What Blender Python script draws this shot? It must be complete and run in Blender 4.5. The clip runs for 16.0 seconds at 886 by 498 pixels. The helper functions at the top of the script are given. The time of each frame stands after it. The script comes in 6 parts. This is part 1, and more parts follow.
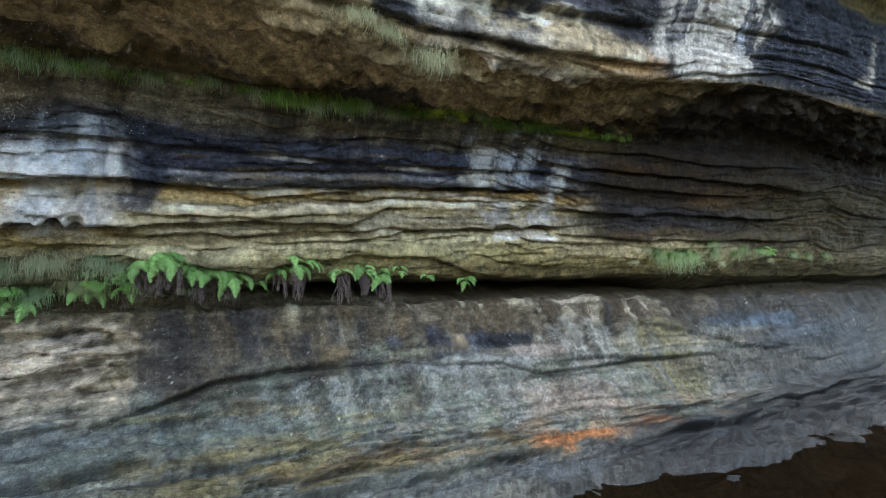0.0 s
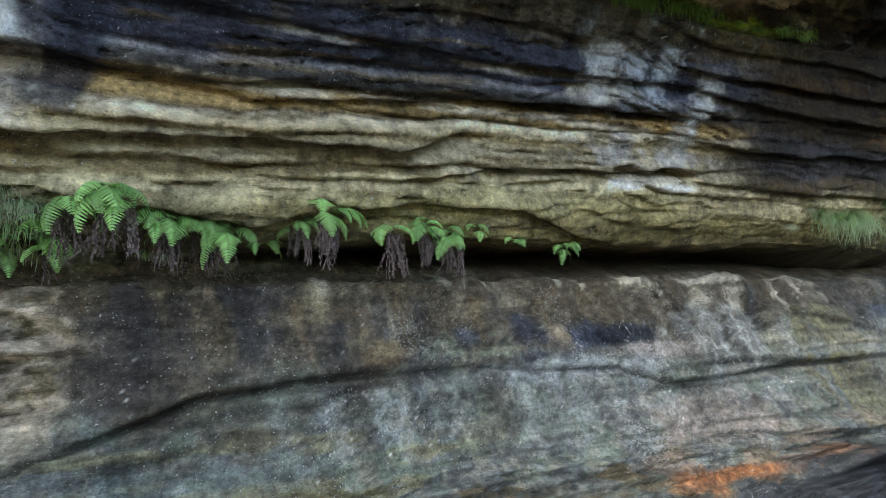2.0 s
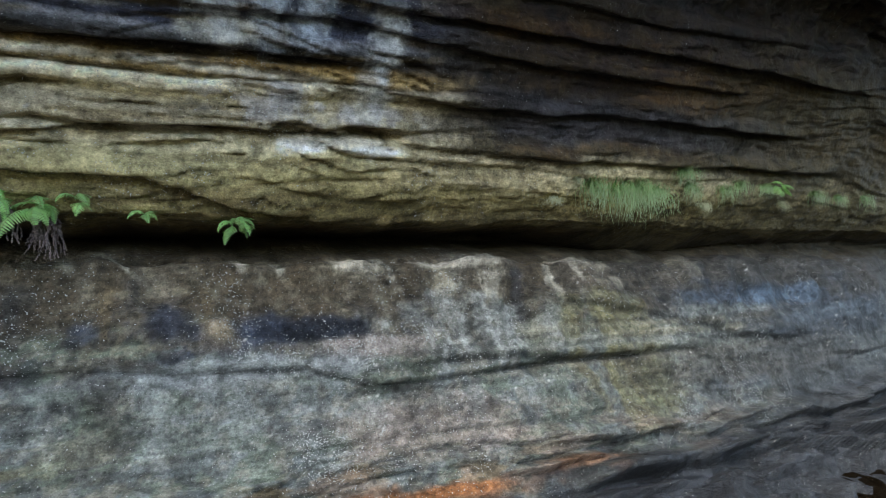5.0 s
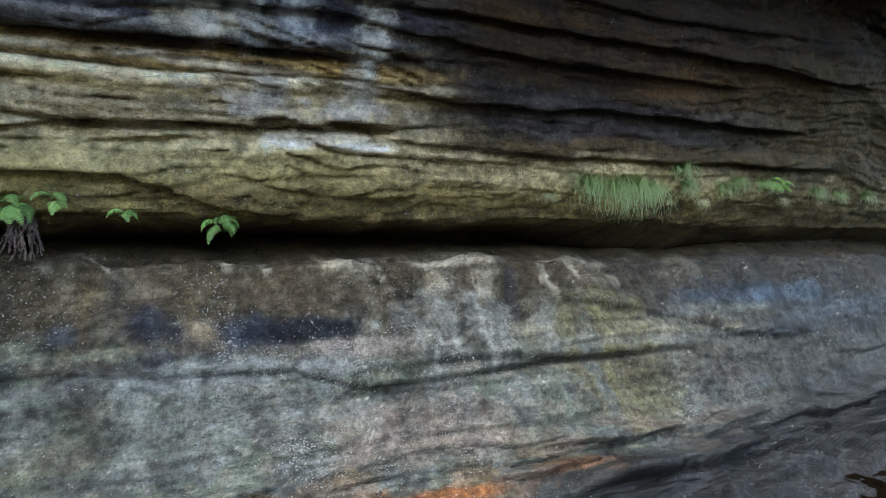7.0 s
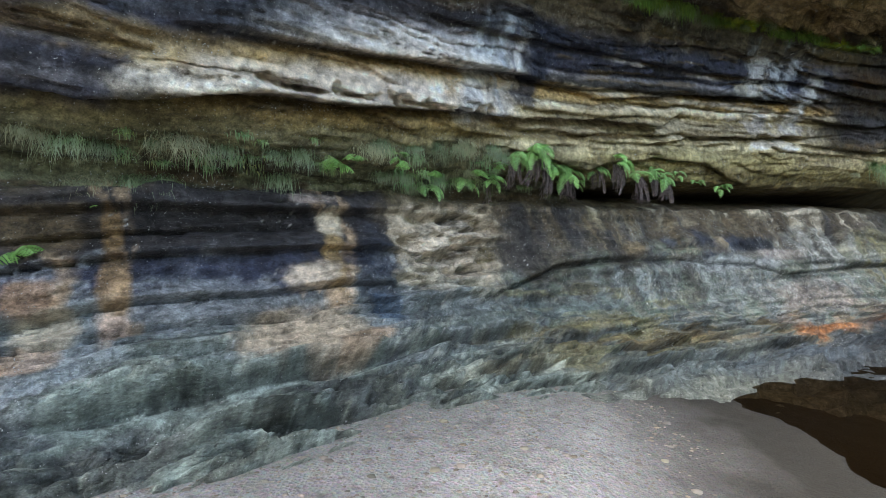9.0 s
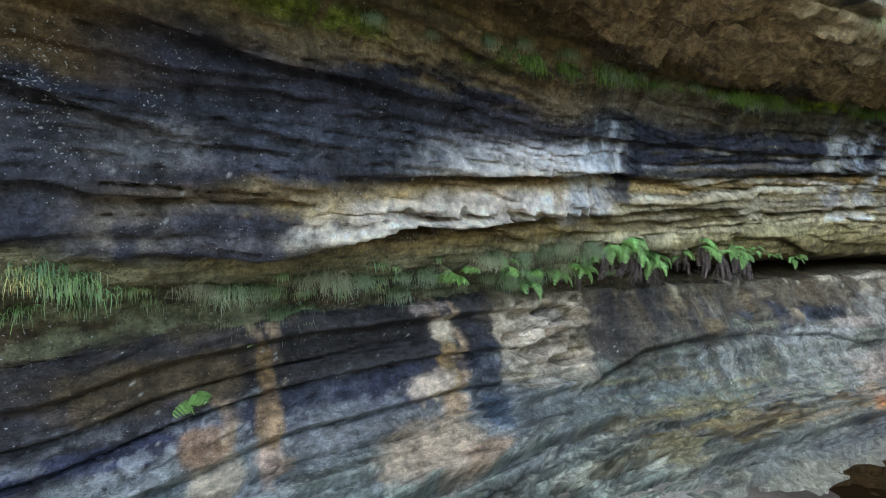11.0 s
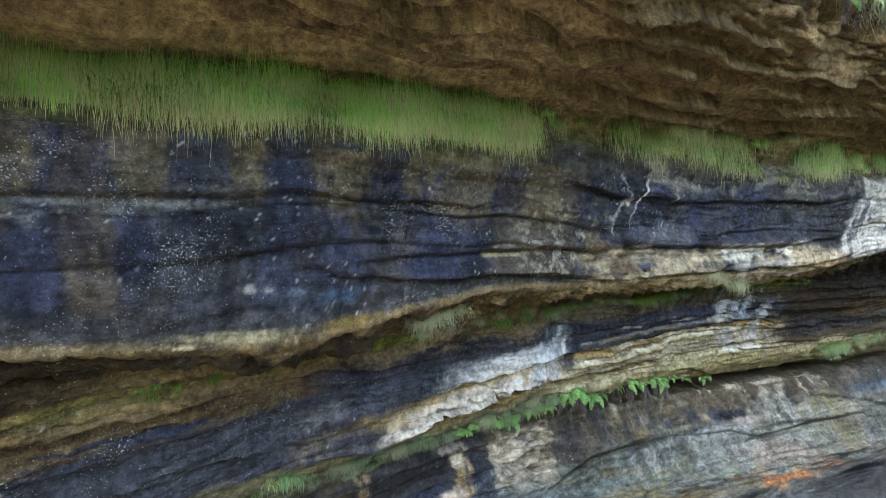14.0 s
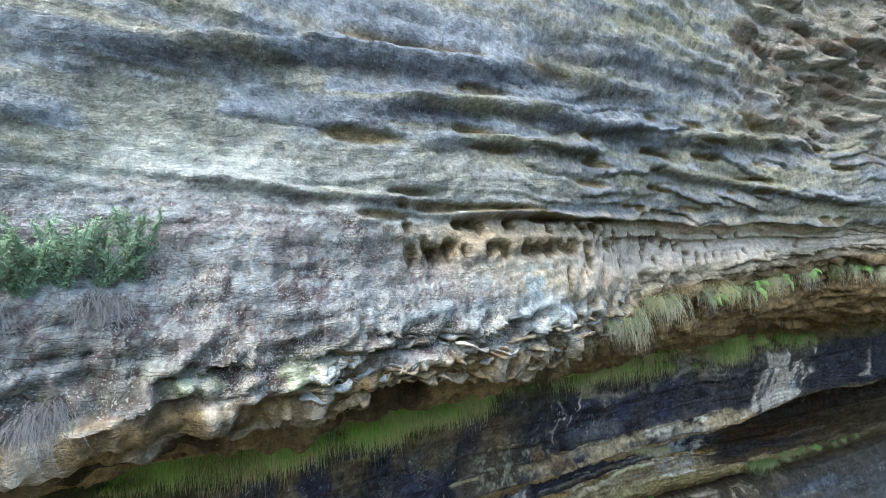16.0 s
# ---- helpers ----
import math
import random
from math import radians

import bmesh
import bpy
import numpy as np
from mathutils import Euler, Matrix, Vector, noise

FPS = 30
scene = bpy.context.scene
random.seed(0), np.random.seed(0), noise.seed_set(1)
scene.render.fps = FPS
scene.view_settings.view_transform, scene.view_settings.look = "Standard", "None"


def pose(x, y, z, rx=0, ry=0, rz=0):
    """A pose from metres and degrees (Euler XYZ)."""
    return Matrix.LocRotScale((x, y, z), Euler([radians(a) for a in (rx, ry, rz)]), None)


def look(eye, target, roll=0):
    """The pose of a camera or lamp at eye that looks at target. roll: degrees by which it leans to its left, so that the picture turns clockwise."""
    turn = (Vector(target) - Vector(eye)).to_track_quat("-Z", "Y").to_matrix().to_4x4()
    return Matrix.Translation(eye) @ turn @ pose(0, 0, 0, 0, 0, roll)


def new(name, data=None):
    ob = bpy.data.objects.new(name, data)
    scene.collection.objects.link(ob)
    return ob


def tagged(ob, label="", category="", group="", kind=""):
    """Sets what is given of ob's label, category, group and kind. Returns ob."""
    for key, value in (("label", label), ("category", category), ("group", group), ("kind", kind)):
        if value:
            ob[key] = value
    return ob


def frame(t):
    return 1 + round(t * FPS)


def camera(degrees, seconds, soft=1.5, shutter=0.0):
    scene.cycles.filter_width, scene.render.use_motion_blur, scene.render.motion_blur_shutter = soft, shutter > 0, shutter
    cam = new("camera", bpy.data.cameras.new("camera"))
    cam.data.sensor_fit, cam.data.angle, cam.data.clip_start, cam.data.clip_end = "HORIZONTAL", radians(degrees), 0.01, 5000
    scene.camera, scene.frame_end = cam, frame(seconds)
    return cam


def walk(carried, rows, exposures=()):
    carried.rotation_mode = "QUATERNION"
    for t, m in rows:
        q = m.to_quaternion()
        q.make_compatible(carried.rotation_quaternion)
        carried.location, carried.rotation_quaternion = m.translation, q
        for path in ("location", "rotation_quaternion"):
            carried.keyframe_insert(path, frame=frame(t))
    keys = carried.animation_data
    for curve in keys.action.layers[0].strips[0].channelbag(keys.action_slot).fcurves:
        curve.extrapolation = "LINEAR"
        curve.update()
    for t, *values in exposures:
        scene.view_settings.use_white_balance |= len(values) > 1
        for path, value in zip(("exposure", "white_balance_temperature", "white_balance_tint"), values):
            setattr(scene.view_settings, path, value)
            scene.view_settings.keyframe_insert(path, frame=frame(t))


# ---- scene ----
cam = camera(78.4, 16.0, soft=0.65)
PATH = [
    (0, (-0.025, 0.057, 2.804), (-0.015, 2.057, 2.769), 1.9),
    (0.5, (0.422, 0.234, 2.581), (0.426, 2.233, 2.545), 1.7),
    (1, (0.703, 0.548, 2.530), (0.698, 2.548, 2.483), 1.7),
    (1.5, (0.155, 1.122, 2.410), (0.127, 3.122, 2.369), 1.5),
    (2, (-0.595, 2.116, 2.395), (-0.664, 4.114, 2.338), 1.8),
    (2.5, (-0.537, 2.595, 2.460), (-0.615, 4.593, 2.395), 1.8),
    (3, (-0.039, 2.797, 2.213), (-0.117, 4.793, 2.117), 1.5),
    (3.5, (0.345, 2.942, 2.255), (0.254, 4.937, 2.153), 1.3),
    (4, (0.949, 3.149, 2.350), (0.880, 5.145, 2.245), 1.3),
    (4.5, (1.630, 3.130, 2.331), (1.566, 5.128, 2.266), 1.2),
    (4.7, (1.842, 3.008, 2.312), (1.802, 5.006, 2.237), 1.1),
    (6.8, (1.938, 3.164, 2.288), (1.877, 5.162, 2.224), 0.9),
    (7, (1.946, 3.124, 2.286), (1.904, 5.122, 2.213), 0.8),
    (7.5, (1.996, 2.859, 2.211), (1.954, 4.857, 2.153), 0.6),
    (8, (1.495, 1.602, 2.039), (1.447, 3.601, 1.995), 0.6),
    (8.3, (0.186, 0.919, 1.996), (0.159, 2.917, 1.930), 0.45),
    (8.5, (-0.874, 0.446, 1.973), (-0.949, 2.442, 1.880), 0.3),
    (9, (-3.315, -0.654, 1.810), (-3.360, 1.344, 1.712), 0.4),
    (9.2, (-3.913, -0.943, 1.833), (-3.956, 1.054, 1.731), 0.4),
    (11.3, (-4.232, -0.672, 2.857), (-4.342, 1.324, 2.814), -0.3),
    (11.5, (-4.290, -0.578, 3.001), (-4.400, 1.419, 2.995), -1.0),
    (12, (-4.392, -0.973, 3.500), (-4.501, 1.024, 3.499), -1.2),
    (12.5, (-4.316, -1.883, 3.766), (-4.427, 0.114, 3.776), -1.3),
    (13, (-4.270, -2.086, 4.133), (-4.387, -0.090, 4.146), -1.3),
    (13.5, (-4.217, -2.938, 4.466), (-4.334, -0.942, 4.483), -1.4),
    (14, (-4.075, -3.958, 4.835), (-4.192, -1.961, 4.850), -1.3),
    (14.5, (-3.975, -4.348, 5.511), (-4.092, -2.352, 5.534), -1.5),
    (15, (-3.813, -5.223, 6.373), (-3.923, -3.227, 6.406), -1.7),
    (15.5, (-3.685, -5.756, 7.111), (-3.798, -3.759, 7.145), -1.6),
    (16, (-3.569, -6.066, 8.014), (-3.682, -4.069, 8.046), -1.6),
]
walk(cam, [(t, look(eye, target, roll)) for t, eye, target, roll in PATH], [(0.0, 2.58, 6600, 4), (3.0, 2.45, 6600, 4), (8.0, 2.4, 6600, 4), (9.0, 2.6, 6600, 4), (13.0, 2.66, 6550, 4), (14.8, 2.9, 6550, 4), (15.5, 2.45, 6500, 3), (16.0, 1.85, 6450, 2)])

# ---------------------------------------------------------------- world, sun, exposure
SUN_UP, SUN_TURN = radians(58), radians(205)
world = bpy.data.worlds.new("overcast_sky")
scene.world = world
world.use_nodes = True
sky = world.node_tree.nodes.new("ShaderNodeTexSky")
sky.sky_type, sky.sun_disc = "NISHITA", False
sky.sun_elevation, sky.sun_rotation = SUN_UP, SUN_TURN
sky.air_density, sky.dust_density, sky.ozone_density = 1.0, 3.0, 1.0
world.node_tree.links.new(sky.outputs[0], world.node_tree.nodes["Background"].inputs[0])
world.node_tree.nodes["Background"].inputs[1].default_value = 0.15
sun = new("sun", bpy.data.lights.new("sun", "SUN"))
sun.data.energy, sun.data.angle, sun.data.color = 0.5, radians(40), (1.0, 0.95, 0.88)
sun.matrix_world = look((0, 0, 30), (-30 * math.cos(SUN_UP) * math.sin(SUN_TURN), -30 * math.cos(SUN_UP) * math.cos(SUN_TURN), 30 - 30 * math.sin(SUN_UP)))

# ---------------------------------------------------------------- materials
def nodes_of(name):
    mat = bpy.data.materials.new(name)
    mat.use_nodes = True
    nt = mat.node_tree
    return mat, nt, nt.nodes["Principled BSDF"]


def node(nt, kind, **values):
    n = nt.nodes.new("ShaderNode" + kind)
    for key, value in values.items():
        if key in ("operation", "blend_type", "data_type", "attribute_name", "feature", "musgrave_dimensions", "interpolation_type"):
            if key == "operation":
                n.operation = value
            elif key == "blend_type":
                n.blend_type = value
            elif key == "data_type":
                n.data_type = value
            elif key == "attribute_name":
                n.attribute_name = value
            elif key == "feature":
                n.feature = value
            elif key == "interpolation_type":
                n.interpolation_type = value
        else:
            n.inputs[key.replace("_", " ")].default_value = value
    return n


def noise_tex(nt, coords, scale, detail=4.0, rough=0.6):
    n = node(nt, "TexNoise", Scale=scale, Detail=detail, Roughness=rough)
    nt.links.new(coords, n.inputs["Vector"])
    return n.outputs["Fac"]


def maths(nt, op, a, b=None):
    n = node(nt, "Math", operation=op)
    for i, x in enumerate((a, b)):
        if x is None:
            continue
        if isinstance(x, (int, float)):
            n.inputs[i].default_value = x
        else:
            nt.links.new(x, n.inputs[i])
    return n.outputs[0]


def ranged(nt, x, a, b, c, d):
    n = node(nt, "MapRange")
    nt.links.new(x, n.inputs["Value"])
    for key, value in zip(("From Min", "From Max", "To Min", "To Max"), (a, b, c, d)):
        n.inputs[key].default_value = value
    return n.outputs["Result"]


def mixed(nt, fac, a, b, blend="MIX"):
    n = node(nt, "MixRGB", blend_type=blend)
    for i, x in enumerate((fac, a, b)):
        if isinstance(x, (int, float)):
            n.inputs[i].default_value = x
        elif isinstance(x, tuple):
            n.inputs[i].default_value = (*x, 1)
        else:
            nt.links.new(x, n.inputs[i])
    return n.outputs[0]


def bumped(nt, bsdf, heights, strength=0.6):
    """heights: (socket, metres) pairs, summed into one bump."""
    total = None
    for socket, depth in heights:
        part_height = maths(nt, "MULTIPLY", socket, depth)
        total = part_height if total is None else maths(nt, "ADD", total, part_height)
    n = node(nt, "Bump", Strength=strength, Distance=1.0)
    nt.links.new(total, n.inputs["Height"])
    nt.links.new(n.outputs[0], bsdf.inputs["Normal"])


def sandstone():
    """Weathered sandstone: mineral stains and painted shade from the mesh, sand grain, pits and pale lichen flecks."""
    mat, nt, bsdf = nodes_of("weathered_sandstone")
    pos = node(nt, "NewGeometry").outputs["Position"]
    stain = node(nt, "Attribute", attribute_name="stain")
    grain = noise_tex(nt, pos, 90.0, 3.0, 0.7)
    mottle = noise_tex(nt, pos, 14.0, 6.0, 0.65)
    flat = node(nt, "VectorMath", operation="MULTIPLY")
    nt.links.new(pos, flat.inputs[0])
    flat.inputs[1].default_value = (1.0, 1.0, 6.0)
    lamina = noise_tex(nt, flat.outputs[0], 5.0, 6.0, 0.7)
    shade = maths(nt, "MULTIPLY", ranged(nt, grain, .3, .7, .75, 1.25), ranged(nt, mottle, .36, .64, .7, 1.3))
    crumb = noise_tex(nt, pos, 34.0, 3.0, .75)
    shade = maths(nt, "MULTIPLY", shade, ranged(nt, crumb, .36, .64, .76, 1.24))
    pock = node(nt, "TexVoronoi", Scale=26.0)
    nt.links.new(pos, pock.inputs["Vector"])
    pock = ranged(nt, maths(nt, "ADD", pock.outputs["Distance"], maths(nt, "MULTIPLY", mottle, -.25)), .02, .12, .7, 1)
    shade = maths(nt, "MULTIPLY", shade, pock)
    shade = maths(nt, "MULTIPLY", shade, ranged(nt, lamina, .3, .7, .84, 1.16))
    # pale, washed rock keeps a smoother face
    paint = node(nt, "RGBToBW")
    nt.links.new(stain.outputs["Color"], paint.inputs[0])
    shade = mixed(nt, ranged(nt, paint.outputs[0], .2, .6, 1, .5), (1, 1, 1), shade)
    colour = mixed(nt, 1.0, stain.outputs["Color"], shade, "MULTIPLY")
    # lichen and quartz flecks
    speck = noise_tex(nt, pos, 75.0, 1.0, .4)
    crowd = noise_tex(nt, pos, 2.6, 3.0, .6)
    level = maths(nt, "MULTIPLY", stain.outputs["Alpha"], ranged(nt, crowd, .38, .68, .15, 1.1))
    fleck = maths(nt, "ADD", speck, maths(nt, "MULTIPLY", level, .14))
    fleck = ranged(nt, fleck, .75, .78, 0, .8)
    blot = maths(nt, "ADD", noise_tex(nt, pos, 31.0, 2.0, .5), maths(nt, "MULTIPLY", level, .12))
    fleck = maths(nt, "MAXIMUM", fleck, ranged(nt, blot, .775, .80, 0, .7))
    colour = mixed(nt, fleck, colour, (.46, .47, .45))
    # flaky joints, close-set only where the rock is broken
    broken = node(nt, "Attribute", attribute_name="broken").outputs["Fac"]
    squash = node(nt, "VectorMath", operation="MULTIPLY")
    nt.links.new(pos, squash.inputs[0])
    squash.inputs[1].default_value = (1.0, 1.0, 5.0)
    bend = node(nt, "TexNoise", Scale=3.0, Detail=4.0)
    nt.links.new(pos, bend.inputs["Vector"])
    push = node(nt, "VectorMath", operation="SCALE", Scale=.55)
    nt.links.new(bend.outputs["Color"], push.inputs[0])
    bent = node(nt, "VectorMath", operation="ADD")
    nt.links.new(squash.outputs[0], bent.inputs[0])
    nt.links.new(push.outputs[0], bent.inputs[1])
    flakes = []
    for size, wide in ((1.7, .035), (4.0, .05)):
        flake = node(nt, "TexVoronoi", feature="DISTANCE_TO_EDGE", Scale=size)
        nt.links.new(bent.outputs[0], flake.inputs["Vector"])
        flakes.append(maths(nt, "MULTIPLY", ranged(nt, flake.outputs["Distance"], 0, wide, 1, 0), broken))
    crack = maths(nt, "MAXIMUM", *flakes)
    # hairline partings along the beds, here and there
    thin = node(nt, "VectorMath", operation="MULTIPLY")
    nt.links.new(pos, thin.inputs[0])
    thin.inputs[1].default_value = (1.0, 1.0, 7.0)
    line = noise_tex(nt, thin.outputs[0], 1.5, 5.0, .55)
    line = ranged(nt, maths(nt, "ABSOLUTE", maths(nt, "SUBTRACT", line, .5)), 0, .011, 1, 0)
    line = maths(nt, "MULTIPLY", line, ranged(nt, noise_tex(nt, pos, 1.3, 3.0), .45, .6, 0, 1))
    crack = maths(nt, "MAXIMUM", crack, maths(nt, "MULTIPLY", line, .3))
    colour = mixed(nt, maths(nt, "MULTIPLY", crack, .5), colour, (.03, .025, .018))
    nt.links.new(colour, bsdf.inputs["Base Color"])
    grey = node(nt, "RGBToBW")
    nt.links.new(colour, grey.inputs[0])
    nt.links.new(ranged(nt, grey.outputs[0], .03, .25, .5, .9), bsdf.inputs["Roughness"])
    bsdf.inputs["Specular IOR Level"].default_value = 0.14
    pits = node(nt, "TexVoronoi", Scale=38.0)
    nt.links.new(pos, pits.inputs["Vector"])
    bumped(nt, bsdf, [(crack, -.03), (grain, .005), (crumb, .014), (pock, .006), (mottle, .042), (lamina, .014), (pits.outputs["Distance"], .006)], .85)
    return mat


def leafy(name, colour, vary=.35, through_light=.3, rough=.5):
    mat, nt, bsdf = nodes_of(name)
    tint = node(nt, "Attribute", attribute_name="tint")
    info = node(nt, "ObjectInfo")
    level = ranged(nt, info.outputs["Random"], 0, 1, 1 - vary, 1 + vary)
    base = mixed(nt, 1.0, colour, level, "MULTIPLY")
    base = mixed(nt, 1.0, base, tint.outputs["Color"], "MULTIPLY")
    nt.links.new(base, bsdf.inputs["Base Color"])
    bsdf.inputs["Roughness"].default_value = rough
    see = node(nt, "BsdfTranslucent")
    nt.links.new(base, see.inputs["Color"])
    mix = node(nt, "MixShader", Fac=through_light)
    nt.links.new(bsdf.outputs[0], mix.inputs[1])
    nt.links.new(see.outputs[0], mix.inputs[2])
    nt.links.new(mix.outputs[0], nt.nodes["Material Output"].inputs["Surface"])
    return mat


def sand():
    mat, nt, bsdf = nodes_of("gravelly_sand")
    pos = node(nt, "NewGeometry").outputs["Position"]
    fine = noise_tex(nt, pos, 110.0, 3.0, .7)
    broad = noise_tex(nt, pos, 1.6, 5.0, .6)
    litter = noise_tex(nt, pos, 9.0, 5.0, .7)
    colour = mixed(nt, ranged(nt, broad, .35, .65, 0, 1), (.26, .23, .20), (.37, .33, .295))
    colour = mixed(nt, ranged(nt, litter, .52, .7, 0, .75), colour, (.13, .10, .075))
    colour = mixed(nt, 1.0, colour, ranged(nt, fine, .2, .8, .55, 1.45), "MULTIPLY")
    cells = node(nt, "TexVoronoi", Scale=42.0)
    nt.links.new(pos, cells.inputs["Vector"])
    colour = mixed(nt, .2, colour, cells.outputs["Color"], "OVERLAY")
    sat = node(nt, "HueSaturation", Saturation=.6)
    nt.links.new(colour, sat.inputs["Color"])
    height = node(nt, "SeparateXYZ")
    nt.links.new(pos, height.inputs[0])
    # unseen ground away from the cliff is darkened as litter to cut bounce light
    depth = node(nt, "VectorMath", operation="DOT_PRODUCT")
    nt.links.new(pos, depth.inputs[0])
    depth.inputs[1].default_value = (-math.sin(radians(32)), math.cos(radians(32)), 0)
    edge = maths(nt, "ADD", depth.outputs["Value"], maths(nt, "MULTIPLY", broad, 1.5))
    bounce_cut_floor = mixed(nt, ranged(nt, edge, 1.2, 2.8, 1, 0), sat.outputs[0], (.085, .07, .045))
    foot = maths(nt, "ADD", depth.outputs["Value"], maths(nt, "MULTIPLY", litter, .8))
    bounce_cut_floor = mixed(nt, ranged(nt, foot, 4.6, 5.7, 0, .75), bounce_cut_floor, (.11, .115, .085))
    silt = mixed(nt, ranged(nt, maths(nt, "ADD", height.outputs[2], maths(nt, "MULTIPLY", broad, -.12)), .02, .2, 1, 0), bounce_cut_floor, (.03, .024, .016))
    nt.links.new(silt, bsdf.inputs["Base Color"])
    bsdf.inputs["Roughness"].default_value = .85
    bumped(nt, bsdf, [(fine, .006), (litter, .02), (cells.outputs["Distance"], .015)], .8)
    return mat


def pool_water():
    mat, nt, bsdf = nodes_of("tannin_water")
    pos = node(nt, "NewGeometry").outputs["Position"]
    bsdf.inputs["Base Color"].default_value = (.028, .02, .012, 1)
    bsdf.inputs["Roughness"].default_value = .12
    bsdf.inputs["IOR"].default_value = 1.33
    bumped(nt, bsdf, [(noise_tex(nt, pos, 3.0, 3.0), .02)], .25)
    clear = node(nt, "BsdfTransparent", Color=(.36, .29, .21, 1))
    mix = node(nt, "MixShader", Fac=.07)
    nt.links.new(clear.outputs[0], mix.inputs[1])
    nt.links.new(bsdf.outputs[0], mix.inputs[2])
    nt.links.new(mix.outputs[0], nt.nodes["Material Output"].inputs["Surface"])
    return mat


def forest_floor():
    mat, nt, bsdf = nodes_of("bush_covered_slope")
    pos = node(nt, "NewGeometry").outputs["Position"]
    colour = mixed(nt, noise_tex(nt, pos, .8, 6.0), (.03, .045, .018), (.09, .11, .045))
    nt.links.new(colour, bsdf.inputs["Base Color"])
    bsdf.inputs["Roughness"].default_value = .9
    return mat


BUSH = forest_floor()
ROCK, SAND, WATER = sandstone(), sand(), pool_water()
FERN_GREEN = leafy("fern_green", (.31, .58, .20), .3, .35)
FERN_DEAD = leafy("dead_fern_brown", (.135, .105, .10), .3, .15, .8)
GRASS_GREEN = leafy("hanging_grass", (.12, .32, .05), .2, .4)
GRASS_DRY = leafy("dry_grey_grass", (.40, .42, .27), .2, .35, .8)
LEAF_GREEN = leafy("seedling_leaf", (.24, .46, .13), .2, .35)
SHRUB_GREEN = leafy("shrub_leaf", (.30, .43, .30), .25, .35)
MOSS = leafy("moss_green", (.115, .19, .04), .1, .2, .7)
GRASS_DULL = leafy("dull_grass", (.17, .26, .125), .2, .3)
GRASS_PALE = leafy("pale_lip_grass", (.27, .33, .2), .2, .35)
GRASS_SLOT = leafy("lush_tuft_grass", (.16, .29, .09), .2, .35)
DEAD_GREY = leafy("dead_grey_stems", (.21, .22, .25), .2, .2, .85)
TWIG = leafy("grey_twig", (.22, .21, .22), .2, 0.0, .85)

# ---------------------------------------------------------------- the cliff's shape
# s runs along the cliff (32 degrees from x), q is the depth into the rock, v climbs the profile from foot to crown
TURN = radians(32)
CS, SN = math.cos(TURN), math.sin(TURN)


def place(s, q, z):
    return (CS * s - SN * q, SN * s + CS * q, z)


KZ = np.array([-0.6, 0.22, 1.0, 2.0, 2.2, 2.36, 2.85, 3.3, 3.7, 4.0, 4.2, 4.42, 5.0, 5.75, 6.3, 6.75, 7.22, 8.0, 9.2, 13.0])
KQ = np.array([3.6, 4.98, 5.5, 6.0, 7.0, 5.85, 5.6, 5.45, 5.25, 5.05, 4.85, 3.85, 3.75, 3.5, 3.45, 1.9, 0.55, 0.6, 0.75, 1.2])
KB = np.array([.04, .04, .04, .04, .04, .04, .04, .04, .04, .04, .035, .025, .025, .02, .016, .016, .016, .016, .016, .016])


def spline(knots, values, x):
    h = np.diff(knots)
    d = np.diff(values) / h
    m = np.zeros(len(knots))
    m[1:-1] = (d[1:] * h[:-1] + d[:-1] * h[1:]) / (h[1:] + h[:-1])
    m[0], m[-1] = d[0], d[-1]
    i = np.clip(np.searchsorted(knots, x) - 1, 0, len(knots) - 2)
    t = (x - knots[i]) / h[i]
    return ((1 + 2 * t) * (1 - t) ** 2 * values[i] + t * (1 - t) ** 2 * h[i] * m[i]
            + t * t * (3 - 2 * t) * values[i + 1] + t * t * (t - 1) * h[i] * m[i + 1])


def step(a, b, x):
    t = np.clip((x - a) / (b - a), 0, 1)
    return t * t * (3 - 2 * t)


def hump(x, centre, width):
    return step(0, 1, 1 - np.abs(x - centre) / width)


def surf(s, v):
    """Depth and height of the smooth cliff at s along it and v up its profile."""
    k = np.arange(len(KZ), dtype=float)
    z, q, b = spline(k, KZ, v), spline(k, KQ, v), spline(k, KB, v)
    crisp = .85 * np.maximum.reduce([hump(v, c, .9) for c in (3, 5, 11, 16)])
    z, q = z + (np.interp(v, k, KZ) - z) * crisp, q + (np.interp(v, k, KQ) - q) * crisp
    bow = np.where(s < 2, .6 * (s - 2) ** 2, 25 * (1 - np.exp(-((s - 2) / 5) ** 2)))
    z = z - .3 * step(-2.3, -4.6, s) * hump(v, 10.8, 1.2) + .3 * step(3.5, 7, s) * hump(v, 11, 1.6)
    q = q + .42 * step(-3.8, -6.5, s) * hump(v, 13.8, 1.1)
    z = z - .06 * step(-4.2, -6.5, s) * hump(v, 13.6, 1.0) + .13 * step(-4.9, -6.2, s) * hump(v, 10.8, 1.2)
    q = q + .1 * step(-2.3, -4.6, s) * hump(v, 10.9, 1.3)
    z = z + (.3 * step(-2.5, 0, s) + .3 * step(0, 5, s)) * hump(v, 16, 1.6)
    q = q + step(-4, .3, s) * (1.1 * hump(v, 16, 1) + 1.05 * hump(v, 17, 1) + .45 * hump(v, 18, 1) + .25 * hump(v, 15, 1))
    q = q + .3 * step(1.8, 0, s) * hump(v, 2.2, 1.2)
    # the open slot under the ledge block closes to both ends
    q = q - (.85 * step(2.4, 1.0, s) + .7 * step(8.2, 9.2, s)) * hump(v, 4, .95)
    return q - b * bow, z


